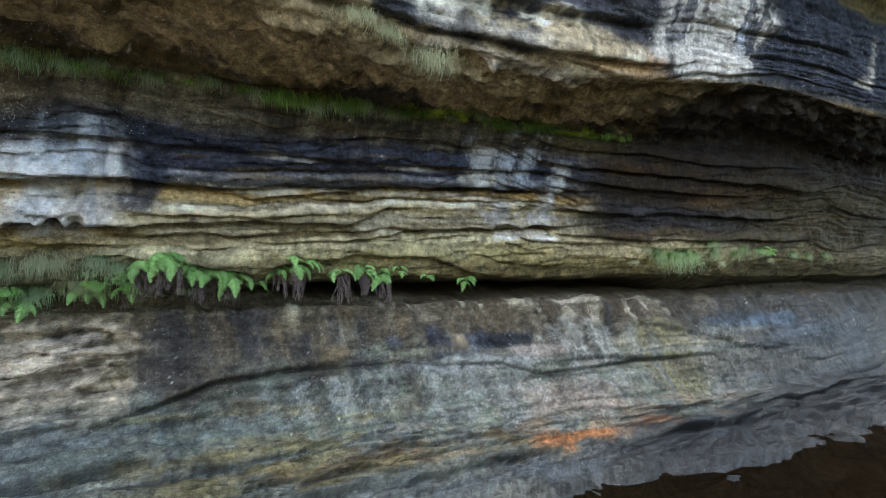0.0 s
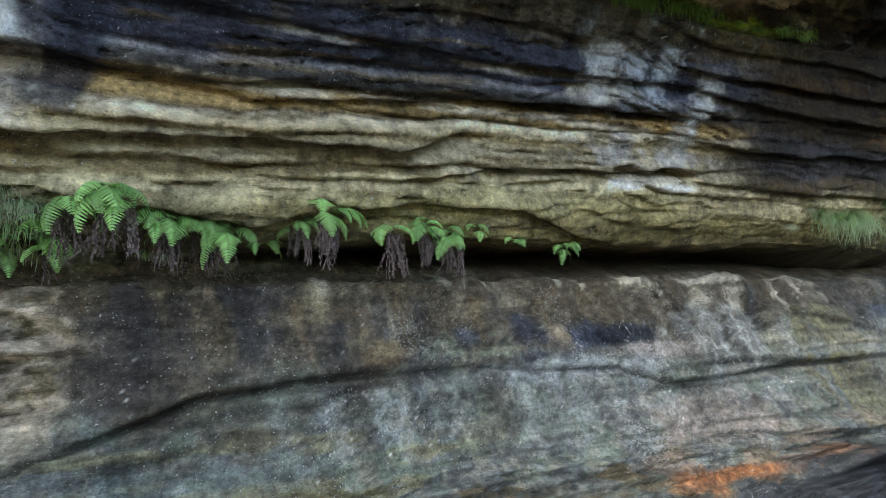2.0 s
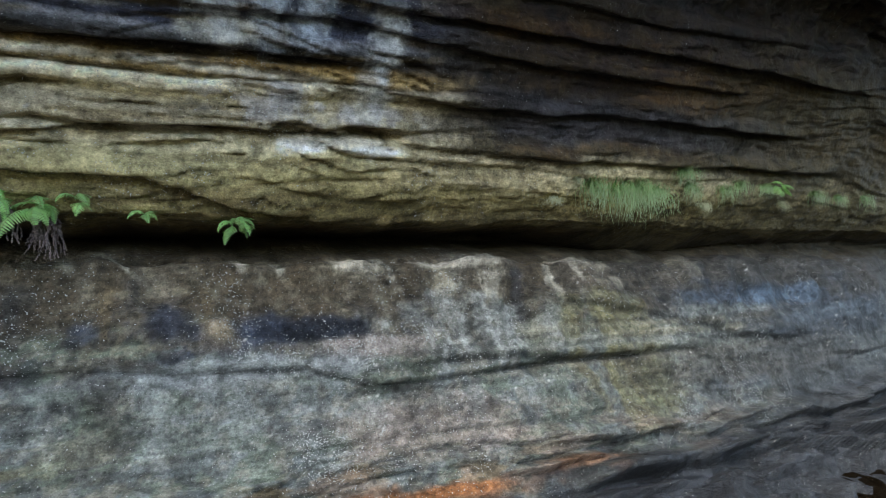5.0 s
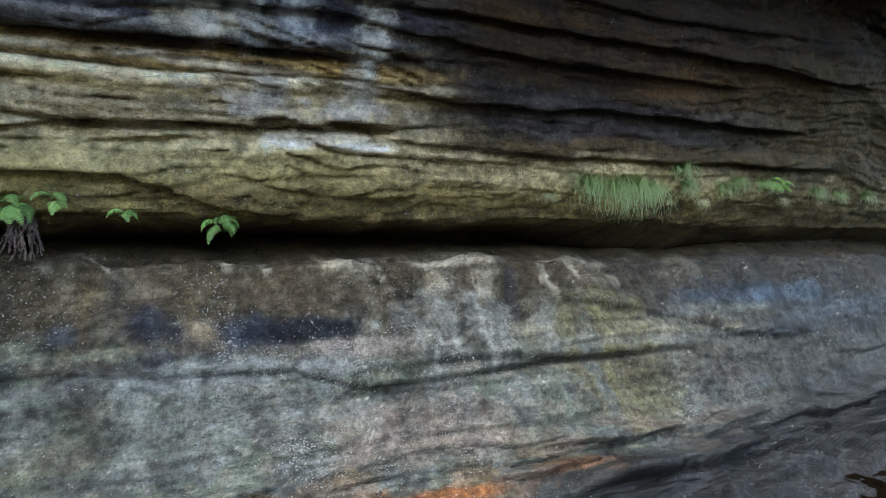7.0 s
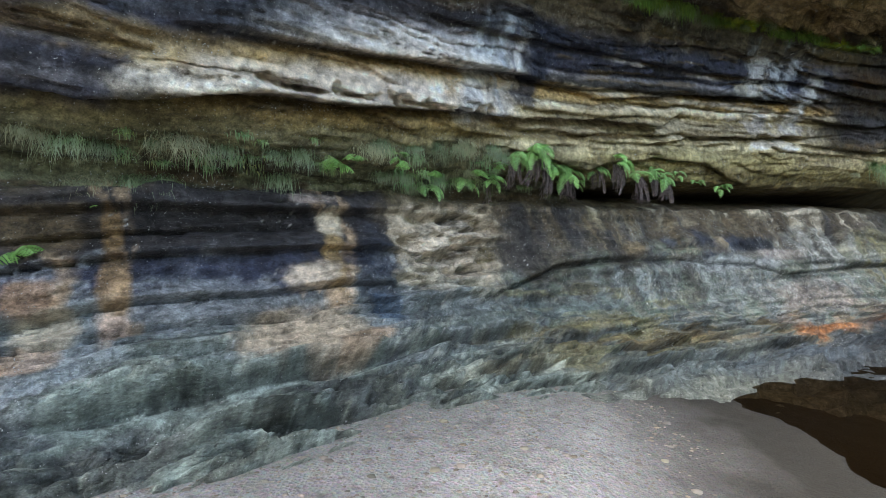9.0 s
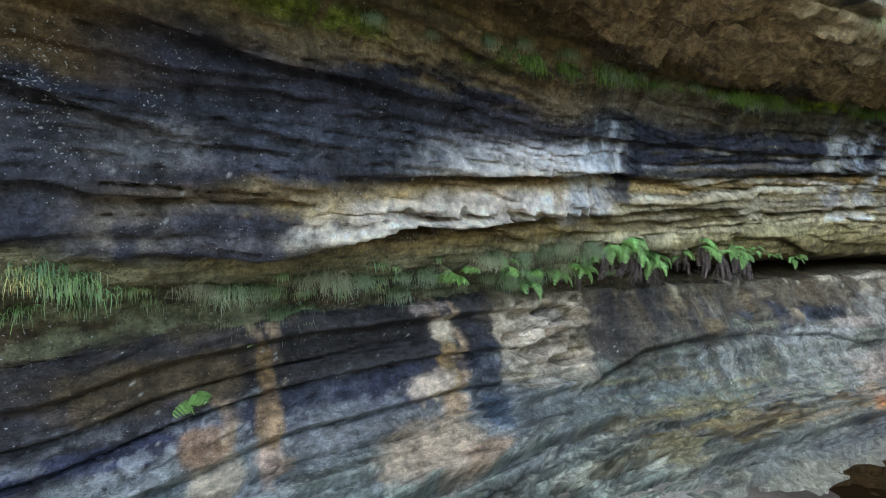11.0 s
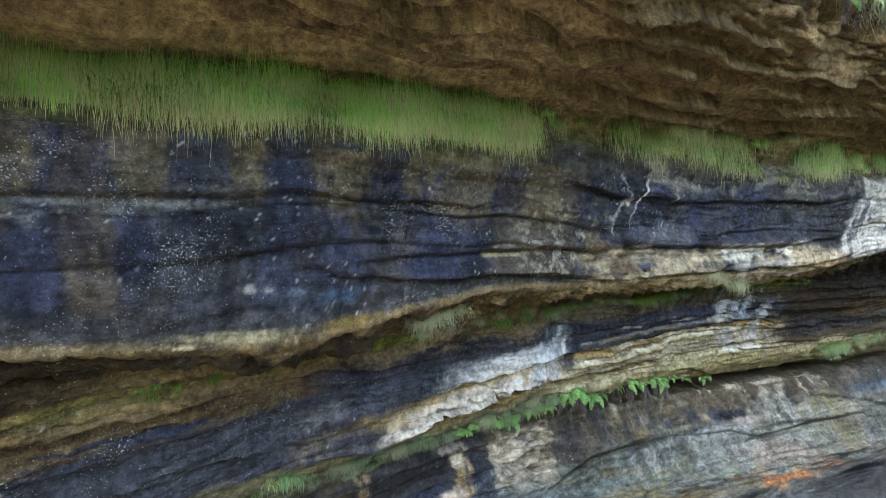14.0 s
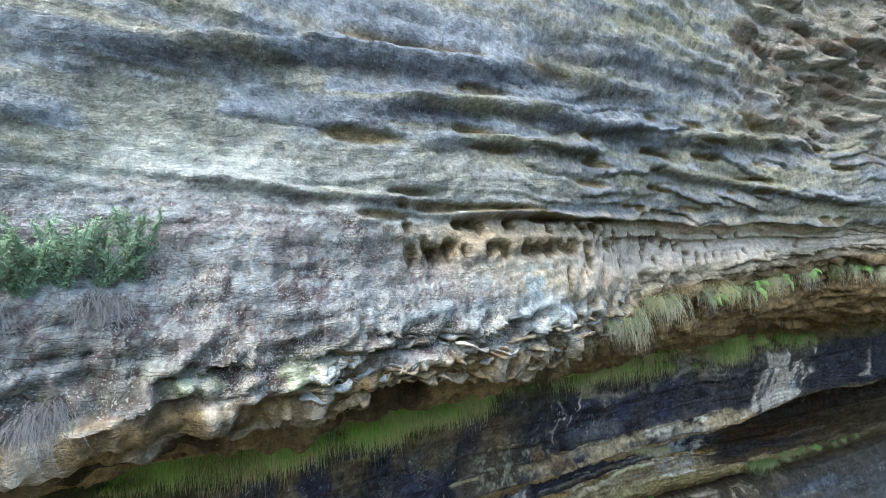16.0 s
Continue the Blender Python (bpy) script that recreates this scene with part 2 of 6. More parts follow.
# end profile
# ---------------------------------------------------------------- the cliff's relief and stains
def lattice(ix, iy, seed):
    h = ix.astype(np.uint32) * np.uint32(374761393) + iy.astype(np.uint32) * np.uint32(668265263) + np.uint32((seed * 974711) & 0xFFFFFFFF)
    h = (h ^ (h >> np.uint32(13))) * np.uint32(1274126177)
    return ((h ^ (h >> np.uint32(16))) & np.uint32(0xFFFFFF)).astype(np.float32) * np.float32(1 / 0xFFFFFF)


def vnoise(x, y, seed):
    x, y = np.asarray(x, np.float32), np.asarray(y, np.float32)
    fx, fy = np.floor(x), np.floor(y)
    ix, iy = fx.astype(np.int32), fy.astype(np.int32)
    tx, ty = x - fx, y - fy
    tx, ty = tx * tx * (3 - 2 * tx), ty * ty * (3 - 2 * ty)
    a = lattice(ix, iy, seed) * (1 - tx) + lattice(ix + 1, iy, seed) * tx
    b = lattice(ix, iy + 1, seed) * (1 - tx) + lattice(ix + 1, iy + 1, seed) * tx
    return a * (1 - ty) + b * ty


def fbm(x, y, seed, octaves=4, gain=.55):
    """Layered noise about zero, within about one."""
    total, amp, norm = 0, 1.0, 0
    for k in range(octaves):
        total = total + amp * (vnoise(x * 2 ** k, y * 2 ** k, seed + 17 * k) * 2 - 1)
        norm += amp
        amp *= gain
    return total / norm * 1.6


def profile_steps(v0, v1, size):
    """v values from v0 to v1 whose rows lie about size metres apart."""
    v = np.linspace(v0, v1, 4000)
    q, z = surf(np.full_like(v, 1.0), v)
    run = np.concatenate([[0], np.cumsum(np.hypot(np.diff(q), np.diff(z)))])
    return np.interp(np.linspace(0, run[-1], int(run[-1] / size) + 1), run, v)


S_ROW = np.concatenate([np.arange(-9.0, -7.2, .06), np.arange(-7.2, 9.0, .021), np.arange(9.0, 12.0, .04), np.arange(12.0, 20.01, .1)])
V_ROW = np.concatenate([profile_steps(0, .9, .08)[:-1], profile_steps(.9, 18.15, .0185)[:-1], profile_steps(18.15, 19, .05)])
SS, VV = np.meshgrid(S_ROW, V_ROW)
QQ, ZZ = surf(SS, VV)
one_q, one_z = surf(np.full_like(V_ROW, 1.0), V_ROW)
ARC = np.concatenate([[0], np.cumsum(np.hypot(np.diff(one_q), np.diff(one_z)))])
AA = np.repeat(ARC[:, None], len(S_ROW), 1)
# outward normal of the profile, in q and z
dq, dz = np.gradient(QQ, axis=0), np.gradient(ZZ, axis=0)
length = np.hypot(dq, dz) + 1e-9
NQ, NZ = -dz / length, dq / length

wobble_s = fbm(SS * 1.5, AA * 0, 7, 3)
# --- bedding: layers of uneven thickness, each standing out or weathered back along its run
warp = .16 * fbm(SS * .35, AA * .5, 3, 2) + .03 * fbm(SS * 1.3, AA * 1.5, 5, 2)


def bedding(coordinate, thin, thick, seed, reach):
    """Beds of uneven thickness: how far each stands out, its overhanging tooth, and the joint under it."""
    rnd = np.random.RandomState(seed)
    edges = np.cumsum(rnd.uniform(thin, thick, int(26 / thin))) - 1.5
    i = np.searchsorted(edges, coordinate) - 1
    t = (coordinate - edges[i]) / (edges[i + 1] - edges[i])
    proud = rnd.uniform(-1, 1, len(edges))[i] * .5 + (vnoise(SS * reach, i * 7.31, seed) * 2 - 1)
    live = step(.28, .7, vnoise(SS * reach * 1.6 + i * 3.7, i * 5.13, seed + 1))
    under = step(.16, .02, t)
    return proud, live * ((1 - t) ** .8 - 1.25 * under), live * under


def foot_zone(s, v):
    return step(1.9, 1.6, v) * step(6, 4, s)


AMP_V = np.array([0, 1.0, 1.4, 2.1, 2.5, 3.0, 3.6, 5.0, 5.8, 7.0, 9.0, 10.2, 11.2, 13.2, 14.0, 15.8, 16.3, 17.0, 17.6, 19])
AMP_A = np.array([.6, 1.0, .6, .3, .3, .25, .5, .4, .35, .35, .6, .7, .6, .65, .7, .8, 1.0, .4, .15, .15])
amp = np.interp(VV, AMP_V, AMP_A)
p1, t1, g1 = bedding(AA + warp, .16, .42, 11, .45)
p2, t2, g2 = bedding(AA + warp * 1.3 + .015 * fbm(SS * 3, AA * 3, 8, 2), .05, .14, 12, .9)
relief = amp * (.035 * p1 + .085 * t1 + .012 * p2 + .032 * t2)
relief += .09 * fbm(SS * .7, AA * .9, 21, 3) * np.interp(VV, [0, 3, 5, 9, 12, 14, 16, 19], [.8, .9, .7, .7, 1, 1.2, 1, 1])
relief += .026 * fbm(SS * 3.1, AA * 4.5, 22, 4) + .011 * fbm(SS * 12, AA * 18, 24, 3)
p3, t3, g3 = bedding(AA + warp * 1.1 + .03 * fbm(SS * 2.2, AA * 2, 9, 2), .07, .24, 13, 1.5)
p6, t6, g6 = bedding(AA + warp * 1.2 + .07 * fbm(SS * 1.3, AA * .9, 18, 3) + .012 * fbm(SS * 7, AA * 7, 20, 2), .035, .12, 19, 2.2)
leafy_beds = np.clip(step(5.15, 5.4, VV) * step(9.2, 8.6, VV) * (1 - .6 * step(4.6, 6.0, SS)) + .9 * step(-.4, -1.0, SS) * step(3.2, 3.0, VV) + .9 * foot_zone(SS, VV) + .35 * step(11.05, 11.3, VV) * step(13.3, 13.0, VV), 0, 1)
relief += leafy_beds * (.016 * p6 + .05 * t6) + foot_zone(SS, VV) * (.02 * p6 + .05 * t6)
crown = step(16.8, 17.4, VV)
p5, t5, g5 = bedding(AA + warp * 1.6 + .05 * fbm(SS * 1.1, AA * 1.5, 15, 3) + .012 * fbm(SS * 9, AA * 9, 16, 2), .09, .30, 17, 1.25)
relief += crown * (.018 * p5 + .055 * t5) * (1 - .75 * step(-3.4, -5.0, SS - 2.2 * (VV - 17.4)))
foot = step(1.75, 1.3, VV)
foot_left = step(1.0, -.2, SS) * step(2.35, 2.0, VV)
relief += foot * (.06 * p3 + .15 * t3) + foot_left * (.15 * t1 + .13 * t2 + .05 * p3)
relief += (.09 * fbm(SS * 3.4, AA * 5, 65, 5) - .07 * np.abs(fbm(SS * 5, AA * 7, 69, 4))) * step(9.3, 9.8, VV) * step(11.02, 10.85, VV)
# left of the pale panel the lower wall is stepped into overhanging beds
left_low = step(.3, -.8, SS) * hump(VV, 2.35, 1.0)
relief += left_low * (.06 * p1 + .13 * t1)
# the underside of the great roof is scaly, with torn edges
p4, t4, g4 = bedding(40 - AA + 2.2 * warp + .05 * fbm(SS * 2, AA * 2, 10, 3), .08, .3, 14, .5)
roof = step(14.0, 14.4, VV) * step(16.1, 15.7, VV)
scale_wave = vnoise(AA * 5 + 1.8 * fbm(SS * .8, AA, 41, 3) + SS * .5, SS * .35, 42)
relief += roof * (.07 * (scale_wave ** 2 - .3) + .03 * fbm(SS * 1.6, AA * 6, 43, 5) + .2 * t4 + .05 * p4)
# hollows and hanging tongues just inside the outer lip
lip_pockets = step(15.0, 15.5, VV) * step(16.15, 15.95, VV)
tongue = np.abs(fbm(SS * 1.7, AA * 2.8, 56, 5))
relief += lip_pockets * (.02 - .15 * tongue + .08 * t3)
# thin curled fins of hard rock stand between the hollows of the lip
fin_field = fbm(SS * 2.6 + .6 * fbm(SS * 3, AA * 3, 58, 2), AA * 6.5 - .8 * SS, 59, 3)
fin_zone = step(15.55, 15.8, VV) * step(16.75, 16.4, VV) * step(-1.2, -2.0, SS)
FIN = fin_zone * np.exp(-(fin_field / .10) ** 2)
HOLLOW = fin_zone * step(.12, .5, np.abs(fin_field))
relief += (.05 * FIN - .07 * HOLLOW) * (.6 + .4 * step(15.9, 16.15, VV))
# torn flakes along the outer lip and blocky lichen rock above it
lip_band = hump(VV, 16.25, .45)
relief += lip_band * (.06 - .2 * np.abs(fbm(SS * 3.0, AA * 4, 51, 5)) + .1 * t3)
rough_left = step(-3.2, -4.6, SS) * step(16.2, 16.5, VV) * step(17.3, 16.9, VV)
relief += rough_left * (.02 - .05 * np.abs(fbm(SS * 2.2, AA * 5, 52, 5)) - .04 * np.abs(fbm(SS * 9, AA * 13, 53, 4)) + .03 * t3)
rough_right = step(.5, 1.8, SS) * step(18.0, 18.35, VV)
relief += rough_right * (.12 * t5 + .08 * p5 + .05 * fbm(SS * 2, AA * 6, 54, 5) - .12 * np.abs(fbm(SS * 1.2, AA * 3, 55, 4)))
# rills down the upper lip of the lower slab
rill = vnoise(SS * 5 + .8 * fbm(SS, AA * 2, 61, 2), AA * .7, 62)
relief += .12 * (rill - .5) * hump(VV, 2.85, .75) * step(.5, 1.2, SS)
# stepped dark slabs at the foot, to the far end
foot_steps = step(3.5, 5.0, SS) * step(1.35, 1.1, VV)
relief += foot_steps * .10 * fbm(SS * 1.2, AA * 3.5, 64, 4)


def ledge(line_s, line_v, depth, fade, ends=.4):
    """A named bed whose lower edge runs along a line and overhangs what lies under it."""
    line = np.interp(SS, line_s, line_v) + (.035 if line_v[0] < 16 else .012) * fbm(SS * 1.8, AA * 0, int(line_v[0] * 100), 3)
    there = step(line_s[0] - ends, line_s[0] + ends, SS) * step(line_s[-1] + ends, line_s[-1] - ends, SS)
    there = there * (.55 + .45 * vnoise(SS * 1.1, SS * 0, int(line_v[0] * 77)))
    up = VV - line
    shape = step(-.02, .035, up) * step(fade, .04, up) - .35 * np.exp(-((up + .05) / .06) ** 2)
    # the last mask is the strip under the edge, for seep and painted shade
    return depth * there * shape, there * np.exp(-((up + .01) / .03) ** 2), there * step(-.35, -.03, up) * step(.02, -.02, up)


LEDGES = [
    ledge([-3.7, -3.2, -2.5, -2.1, -1.6, -.9, .15, 1.2, 2.16, 2.7], [5.39, 5.44, 5.68, 5.74, 5.78, 5.88, 6.02, 6.17, 6.26, 6.6], .22, .7),
    ledge([-.6, .16, 1.2, 2.36, 3.78, 4.6], [6.85, 6.85, 6.7, 7.0, 7.3, 7.28], .13, .6),
    ledge([1.2, 2.2, 2.72, 3.28, 3.9, 4.2, 5.0], [5.75, 5.85, 6.05, 6.14, 6.26, 6.2, 6.3], .09, .4),
    ledge([.2, 1.2, 2.3, 2.7, 3.3, 3.9, 4.3], [5.48, 5.31, 5.6, 5.57, 5.57, 5.27, 5.08], .09, .4),
    ledge([-2.6, -1.55, -.45, .1], [6.44, 6.6, 6.77, 6.85], .17, .6),
    ledge([-1.0, .3, 1.5, 3, 4.5, 6, 8], [7.5, 7.6, 7.7, 7.75, 7.9, 7.7, 7.7], .09, .5),
    ledge([5, 5.4, 7.2, 9], [6.95, 6.83, 7.0, 7.0], .12, .5),
    ledge([4.5, 6, 8, 10], [8.3, 8.2, 8.3, 8.3], .1, .5),
    ledge([5, 6.5, 8, 10], [6.2, 6.1, 6.2, 6.3], .08, .4),
    ledge([-9, -5, -4.5, -3.8], [6.9, 6.99, 7.01, 6.7], .09, .5),
    ledge([-9, -5, -4, -2], [7.75, 7.85, 7.8, 7.7], .09, .5),
    ledge([-9, -5, -4, -3], [6.1, 6.15, 6.0, 6.0], .09, .5),
    ledge([-4.4, -4.14, -3.66, -3.32, -2.4, -.9], [11.72, 11.61, 11.53, 11.4, 11.4, 11.25], .13, .35),
    ledge([-4.0, -3.0, -1.8, -.9], [11.7, 11.74, 11.76, 11.76], .11, .4),
    ledge([-9, -6.5, -5.5, -4.5, -2.5], [12.3, 12.3, 12.38, 12.42, 12.44], .07, .3),
    ledge([-1.7, -.76, 1.0, 4], [12.82, 12.62, 12.6, 12.7], .08, .3),
    ledge([-.6, .5, 2.5, 4.4], [11.75, 11.8, 11.7, 11.9], .12, .5),
    ledge([-1.0, .5, 2.5, 4.8], [11.1, 11.1, 11.15, 11.3], .1, .4),
    ledge([-6.4, -5.2, -3.6, -2.4, -1.3], [17.98, 18.07, 18.13, 18.17, 18.17], .09, .05),
    ledge([-4.9, -3.6, -1.9, .2, 2.2], [17.94, 18.0, 18.02, 18.06, 18.1], .11, .06),
    ledge([-4.4, -3.4, -2.4], [17.84, 17.87, 17.9], .07, .05),
    ledge([-3.1, -2.0, -.8, .6], [18.22, 18.27, 18.29, 18.31], .09, .04),
    ledge([-5.9, -5.2, -4.5], [17.56, 17.5, 17.46], .08, .08),
    ledge([-4.2, -3.2, -2.2, -.5, 1.5, 3.5], [17.38, 17.4, 17.43, 17.45, 17.48, 17.5], .12, .1),
    ledge([-1.2, .4, 2.0, 4.0], [17.9, 17.84, 17.78, 17.74], .1, .08),
    ledge([-2.0, .0, 2.0, 4.5], [17.2, 17.18, 17.15, 17.1], .08, .1),
    ledge([.3, 1.0, 1.7, 2.4], [2.12, 2.30, 2.39, 2.42], .045, .1),
    ledge([.3, 1.0, 1.5, 2.2], [2.02, 2.20, 2.27, 2.29], .045, .08),
    ledge([.3, 1.0, 1.6], [1.93, 2.10, 2.14], .04, .08),
    ledge([4.5, 5.4, 6.3, 7.2], [2.24, 2.25, 2.22, 2.2], .035, .08),
    ledge([2.0, 2.3, 2.9, 3.5, 4.2], [1.42, 1.41, 1.40, 1.37, 1.38], .07, .2),
    ledge([1.4, 1.8, 2.3, 2.6, 3.1], [1.23, 1.21, 1.20, 1.16, 1.07], .08, .2),
    ledge([.6, 1.4, 2.1, 2.6], [1.5, 1.53, 1.6, 1.62], .06, .2),
    ledge([3.2, 3.6, 4.2], [1.49, 1.46, 1.4], .05, .15),
    ledge([4.6, 4.92, 5.6, 6.5], [2.1, 2.12, 2.14, 2.16], .06, .25),
    ledge([6.1, 6.3, 7.0, 7.7], [1.46, 1.47, 1.46, 1.47], .10, .25),
    ledge([8.2, 8.5, 9.5, 11.1], [1.35, 1.34, 1.31, 1.41], .14, .3),
    ledge([6.6, 7.2, 8.3, 9.5], [1.1, 1.11, 1.14, 1.16], .10, .2),
    ledge([6.8, 7.0, 8.4, 9.9], [2.62, 2.6, 2.36, 2.16], .05, .3),
]
dip = VV - np.clip(.13 * (SS - 4.6), -1.0, .12) + .07 * fbm(SS * 1.1, AA * .4, 90, 3)
beds_here = step(-.6, .3, SS) * step(5.8, 4.8, SS)
for c, deep, w in ((6.31, .07, .05), (6.76, .05, .05), (7.015, .05, .025), (7.34, .07, .06), (5.63, .04, .03)):
    relief -= beds_here * deep * (.4 + vnoise(SS * 1.2, SS * 0, int(c * 100))) * np.exp(-((dip - c) / w) ** 2)
ledge_line, ledge_seep_shade = 0, 0
for shape, line, seep_shade in LEDGES:
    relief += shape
    ledge_line, ledge_seep_shade = np.maximum(ledge_line, line), np.maximum(ledge_seep_shade, seep_shade)
# the long curved parting across the lower slab, its upper side overhanging
PART_V = np.interp(SS + .1 * wobble_s, [-.2, .1, .94, 1.58, 2.94, 3.58, 4.3, 4.88, 5.36, 6.28, 8], [1.95, 2.03, 2.31, 2.37, 2.37, 2.3, 2.28, 2.12, 2.14, 2.19, 2.2])
parting = step(-.3, .3, SS) * step(8.5, 7.5, SS) * (.5 + .5 * vnoise(SS * 1.3, SS * 0, 66))
over = VV - PART_V
relief += parting * (.065 * step(-.015, .03, over) * step(.5, .03, over) - .04 * np.exp(-((over + .015) / .018) ** 2))
over2 = VV - PART_V + .16 + .1 * vnoise(SS * .8, SS * 0, 67)
relief += parting * .035 * step(-.015, .03, over2) * step(.3, .03, over2)


def dome(s, v, rs, rv, depth):
    """A rounded knob (or, with a negative depth, a hollow) at s, v."""
    j0, j1 = np.searchsorted(S_ROW, (s - 3 * rs, s + 3 * rs))
    i0, i1 = np.searchsorted(V_ROW, (v - 3 * rv, v + 3 * rv))
    far = ((SS[i0:i1, j0:j1] - s) / rs) ** 2 + ((VV[i0:i1, j0:j1] - v) / rv) ** 2
    relief[i0:i1, j0:j1] += depth * np.exp(-far ** (1.5 if depth > 0 else 3))
    return 0.0


relief += dome(3.78, 2.5, .10, .09, .09) + dome(3.5, 2.62, .33, .12, .06) + dome(4.6, 2.6, .5, .1, .07)
relief += dome(-3.85, 10.1, .3, .7, .16) + dome(-4.7, 10.7, .4, .4, .1) + dome(-5.9, 14.4, .5, .35, .14)
relief += dome(4.22, 6.33, .12, .06, -.12) + dome(4.75, 6.36, .22, .06, -.14) + dome(5.95, 3.0, .3, .06, .05) + dome(4.8, 3.0, .14, .08, .04)
relief += dome(6.2, 2.45, .13, .35, -.09) + dome(8.0, 4.3, .9, .45, .22)
# rounded knobs between hollows on the brow
for c, v, size in ((-.84, 11.81, 1.0), (-.62, 11.52, .9), (-.3, 11.9, 1.1), (-.2, 11.3, .9), (-.55, 11.72, .7), (-.4, 11.42, .7), (-1.05, 11.62, .6)):
    relief += dome(c, v, .13 * size, .11 * size, .13) + dome(c + .16, v - .1, .12 * size, .09, -.12)
# fluted hollows in the pale panel of the lower wall
panel = hump(SS, -.25, .75) * hump(VV, 2.5, .6)
scallop = np.exp(-(fbm(SS * 1.7, AA * 5.2, 71, 3) / .09) ** 2)
relief += panel * (-.06 - .10 * scallop + .08 * t3)
for k in range(30):
    c, v = -.9 + 1.1 * random.Random(900 + k).random(), 2.16 + .8 * random.Random(930 + k).random()
    relief += dome(c, v, .09 + .07 * (k % 3), .035 + .02 * (k % 2), -.09)
crust = step(.6, -.6, SS) * step(1.6, 1.35, VV)
relief += crust * (.06 - .17 * np.abs(fbm(SS * 2.6, AA * 6, 72, 5)))
# honeycomb under the white shelf, round caves and pits in the crown face
rnd = random.Random(5)
for k in range(26):
    c = -2.3 + 2.1 * k / 25 + rnd.uniform(-.05, .05)
    relief += dome(c, 5.93 + .05 * rnd.uniform(-1, 1) + .05 * (c + 2), rnd.uniform(.035, .09), rnd.uniform(.05, .11), -rnd.uniform(.07, .16))
for k in range(9):
    c = 4.15 + .1 * k
    relief += dome(c, 6.27 + .04 * rnd.uniform(-1, 1), .08, .07, -.07)


def pit(s, v, wide, high, depth):
    """A weathered hollow, sizes in metres: a sharp overhanging upper rim and a floor that runs out below."""
    i = int(np.searchsorted(V_ROW, v))
    j0, j1 = np.searchsorted(S_ROW, (s - 1.6 * wide, s + 1.6 * wide))
    i0, i1 = np.searchsorted(ARC, (ARC[i] - 2.2 * high, ARC[i] + 1.4 * high))
    x, y = (SS[i0:i1, j0:j1] - s) / wide, (AA[i0:i1, j0:j1] - ARC[i]) / high
    x = x + .25 * fbm(SS[i0:i1, j0:j1] * 9, AA[i0:i1, j0:j1] * 9, int(abs(s) * 50) + 7, 2)
    y = np.where(y < 0, y * .55, y * 1.15)
    relief[i0:i1, j0:j1] -= depth * np.exp(-(x * x + y * y) ** 3)
    HOLE[i0:i1, j0:j1] = np.maximum(HOLE[i0:i1, j0:j1], np.exp(-(x * x + y * y) ** 3))


HOLE = np.zeros_like(relief)
# a honeycombed bed, rows of scallops above it, small pits below
for k in range(52):
    c = -4.6 + 2.8 * k / 51 + rnd.uniform(-.05, .05)
    pit(c, rnd.choice((17.3, 17.34, 17.07, 17.1)) + rnd.uniform(-.015, .015), rnd.uniform(.03, .07), rnd.uniform(.025, .05), rnd.uniform(.05, .10))
for k in range(64):
    c = rnd.uniform(-5.0, 3.8)
    pit(c, rnd.choice((17.42, 17.5, 17.58, 17.75, 17.86, 17.95, 18.04, 18.1, 18.17, 18.24)) + .012 * (c + 3) + rnd.uniform(-.02, .02), rnd.uniform(.09, .34), rnd.uniform(.02, .042), rnd.uniform(.03, .065))
for k in range(60):
    pit(rnd.uniform(-3.2, 3.0), rnd.uniform(16.6, 17.25), rnd.uniform(.025, .07), rnd.uniform(.02, .05), rnd.uniform(.04, .09))
# carved flutes in the pale panel
for k in range(26):
    pit(rnd.uniform(-.72, .22), rnd.uniform(2.32, 2.95), rnd.uniform(.05, .13), rnd.uniform(.02, .035), rnd.uniform(.04, .08))

QD, ZD = QQ + NQ * relief, ZZ + NZ * relief
POS = np.stack([CS * SS - SN * QD, SN * SS + CS * QD, ZD], -1)

# --- stains and some painted shade, as base colours of the rock
wob = .5 * fbm(SS * 1.3, AA * 1.6, 81, 4)
calm = 1 - .8 * np.maximum(hump(VV, 11, .8), hump(VV, 16.1, .7))
wv = VV + calm * (.22 * wob + .3 * warp + .09 * fbm(SS * 5, AA * 7, 84, 3))
ws = SS + .2 * fbm(SS * 1.7, AA * 2.4, 82, 4) + .05 * fbm(SS * 11, AA * 4, 85, 3)
grit = fbm(SS * 7, AA * 9, 83, 4)
# low values from 3.3 to 4.5 put the open slot's shade into the colour
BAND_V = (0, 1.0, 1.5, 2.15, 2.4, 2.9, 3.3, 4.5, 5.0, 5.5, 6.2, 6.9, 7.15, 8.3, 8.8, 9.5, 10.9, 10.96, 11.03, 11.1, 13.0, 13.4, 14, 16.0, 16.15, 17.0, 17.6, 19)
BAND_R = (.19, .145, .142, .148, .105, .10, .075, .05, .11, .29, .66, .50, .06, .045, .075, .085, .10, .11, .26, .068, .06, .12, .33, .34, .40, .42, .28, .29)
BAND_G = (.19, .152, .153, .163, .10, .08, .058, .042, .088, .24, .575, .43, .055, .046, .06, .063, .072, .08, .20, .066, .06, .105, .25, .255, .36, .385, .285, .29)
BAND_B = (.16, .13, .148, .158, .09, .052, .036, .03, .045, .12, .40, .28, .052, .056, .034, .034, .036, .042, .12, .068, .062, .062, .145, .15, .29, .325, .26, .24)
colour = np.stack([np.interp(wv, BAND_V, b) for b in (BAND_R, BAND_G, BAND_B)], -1)
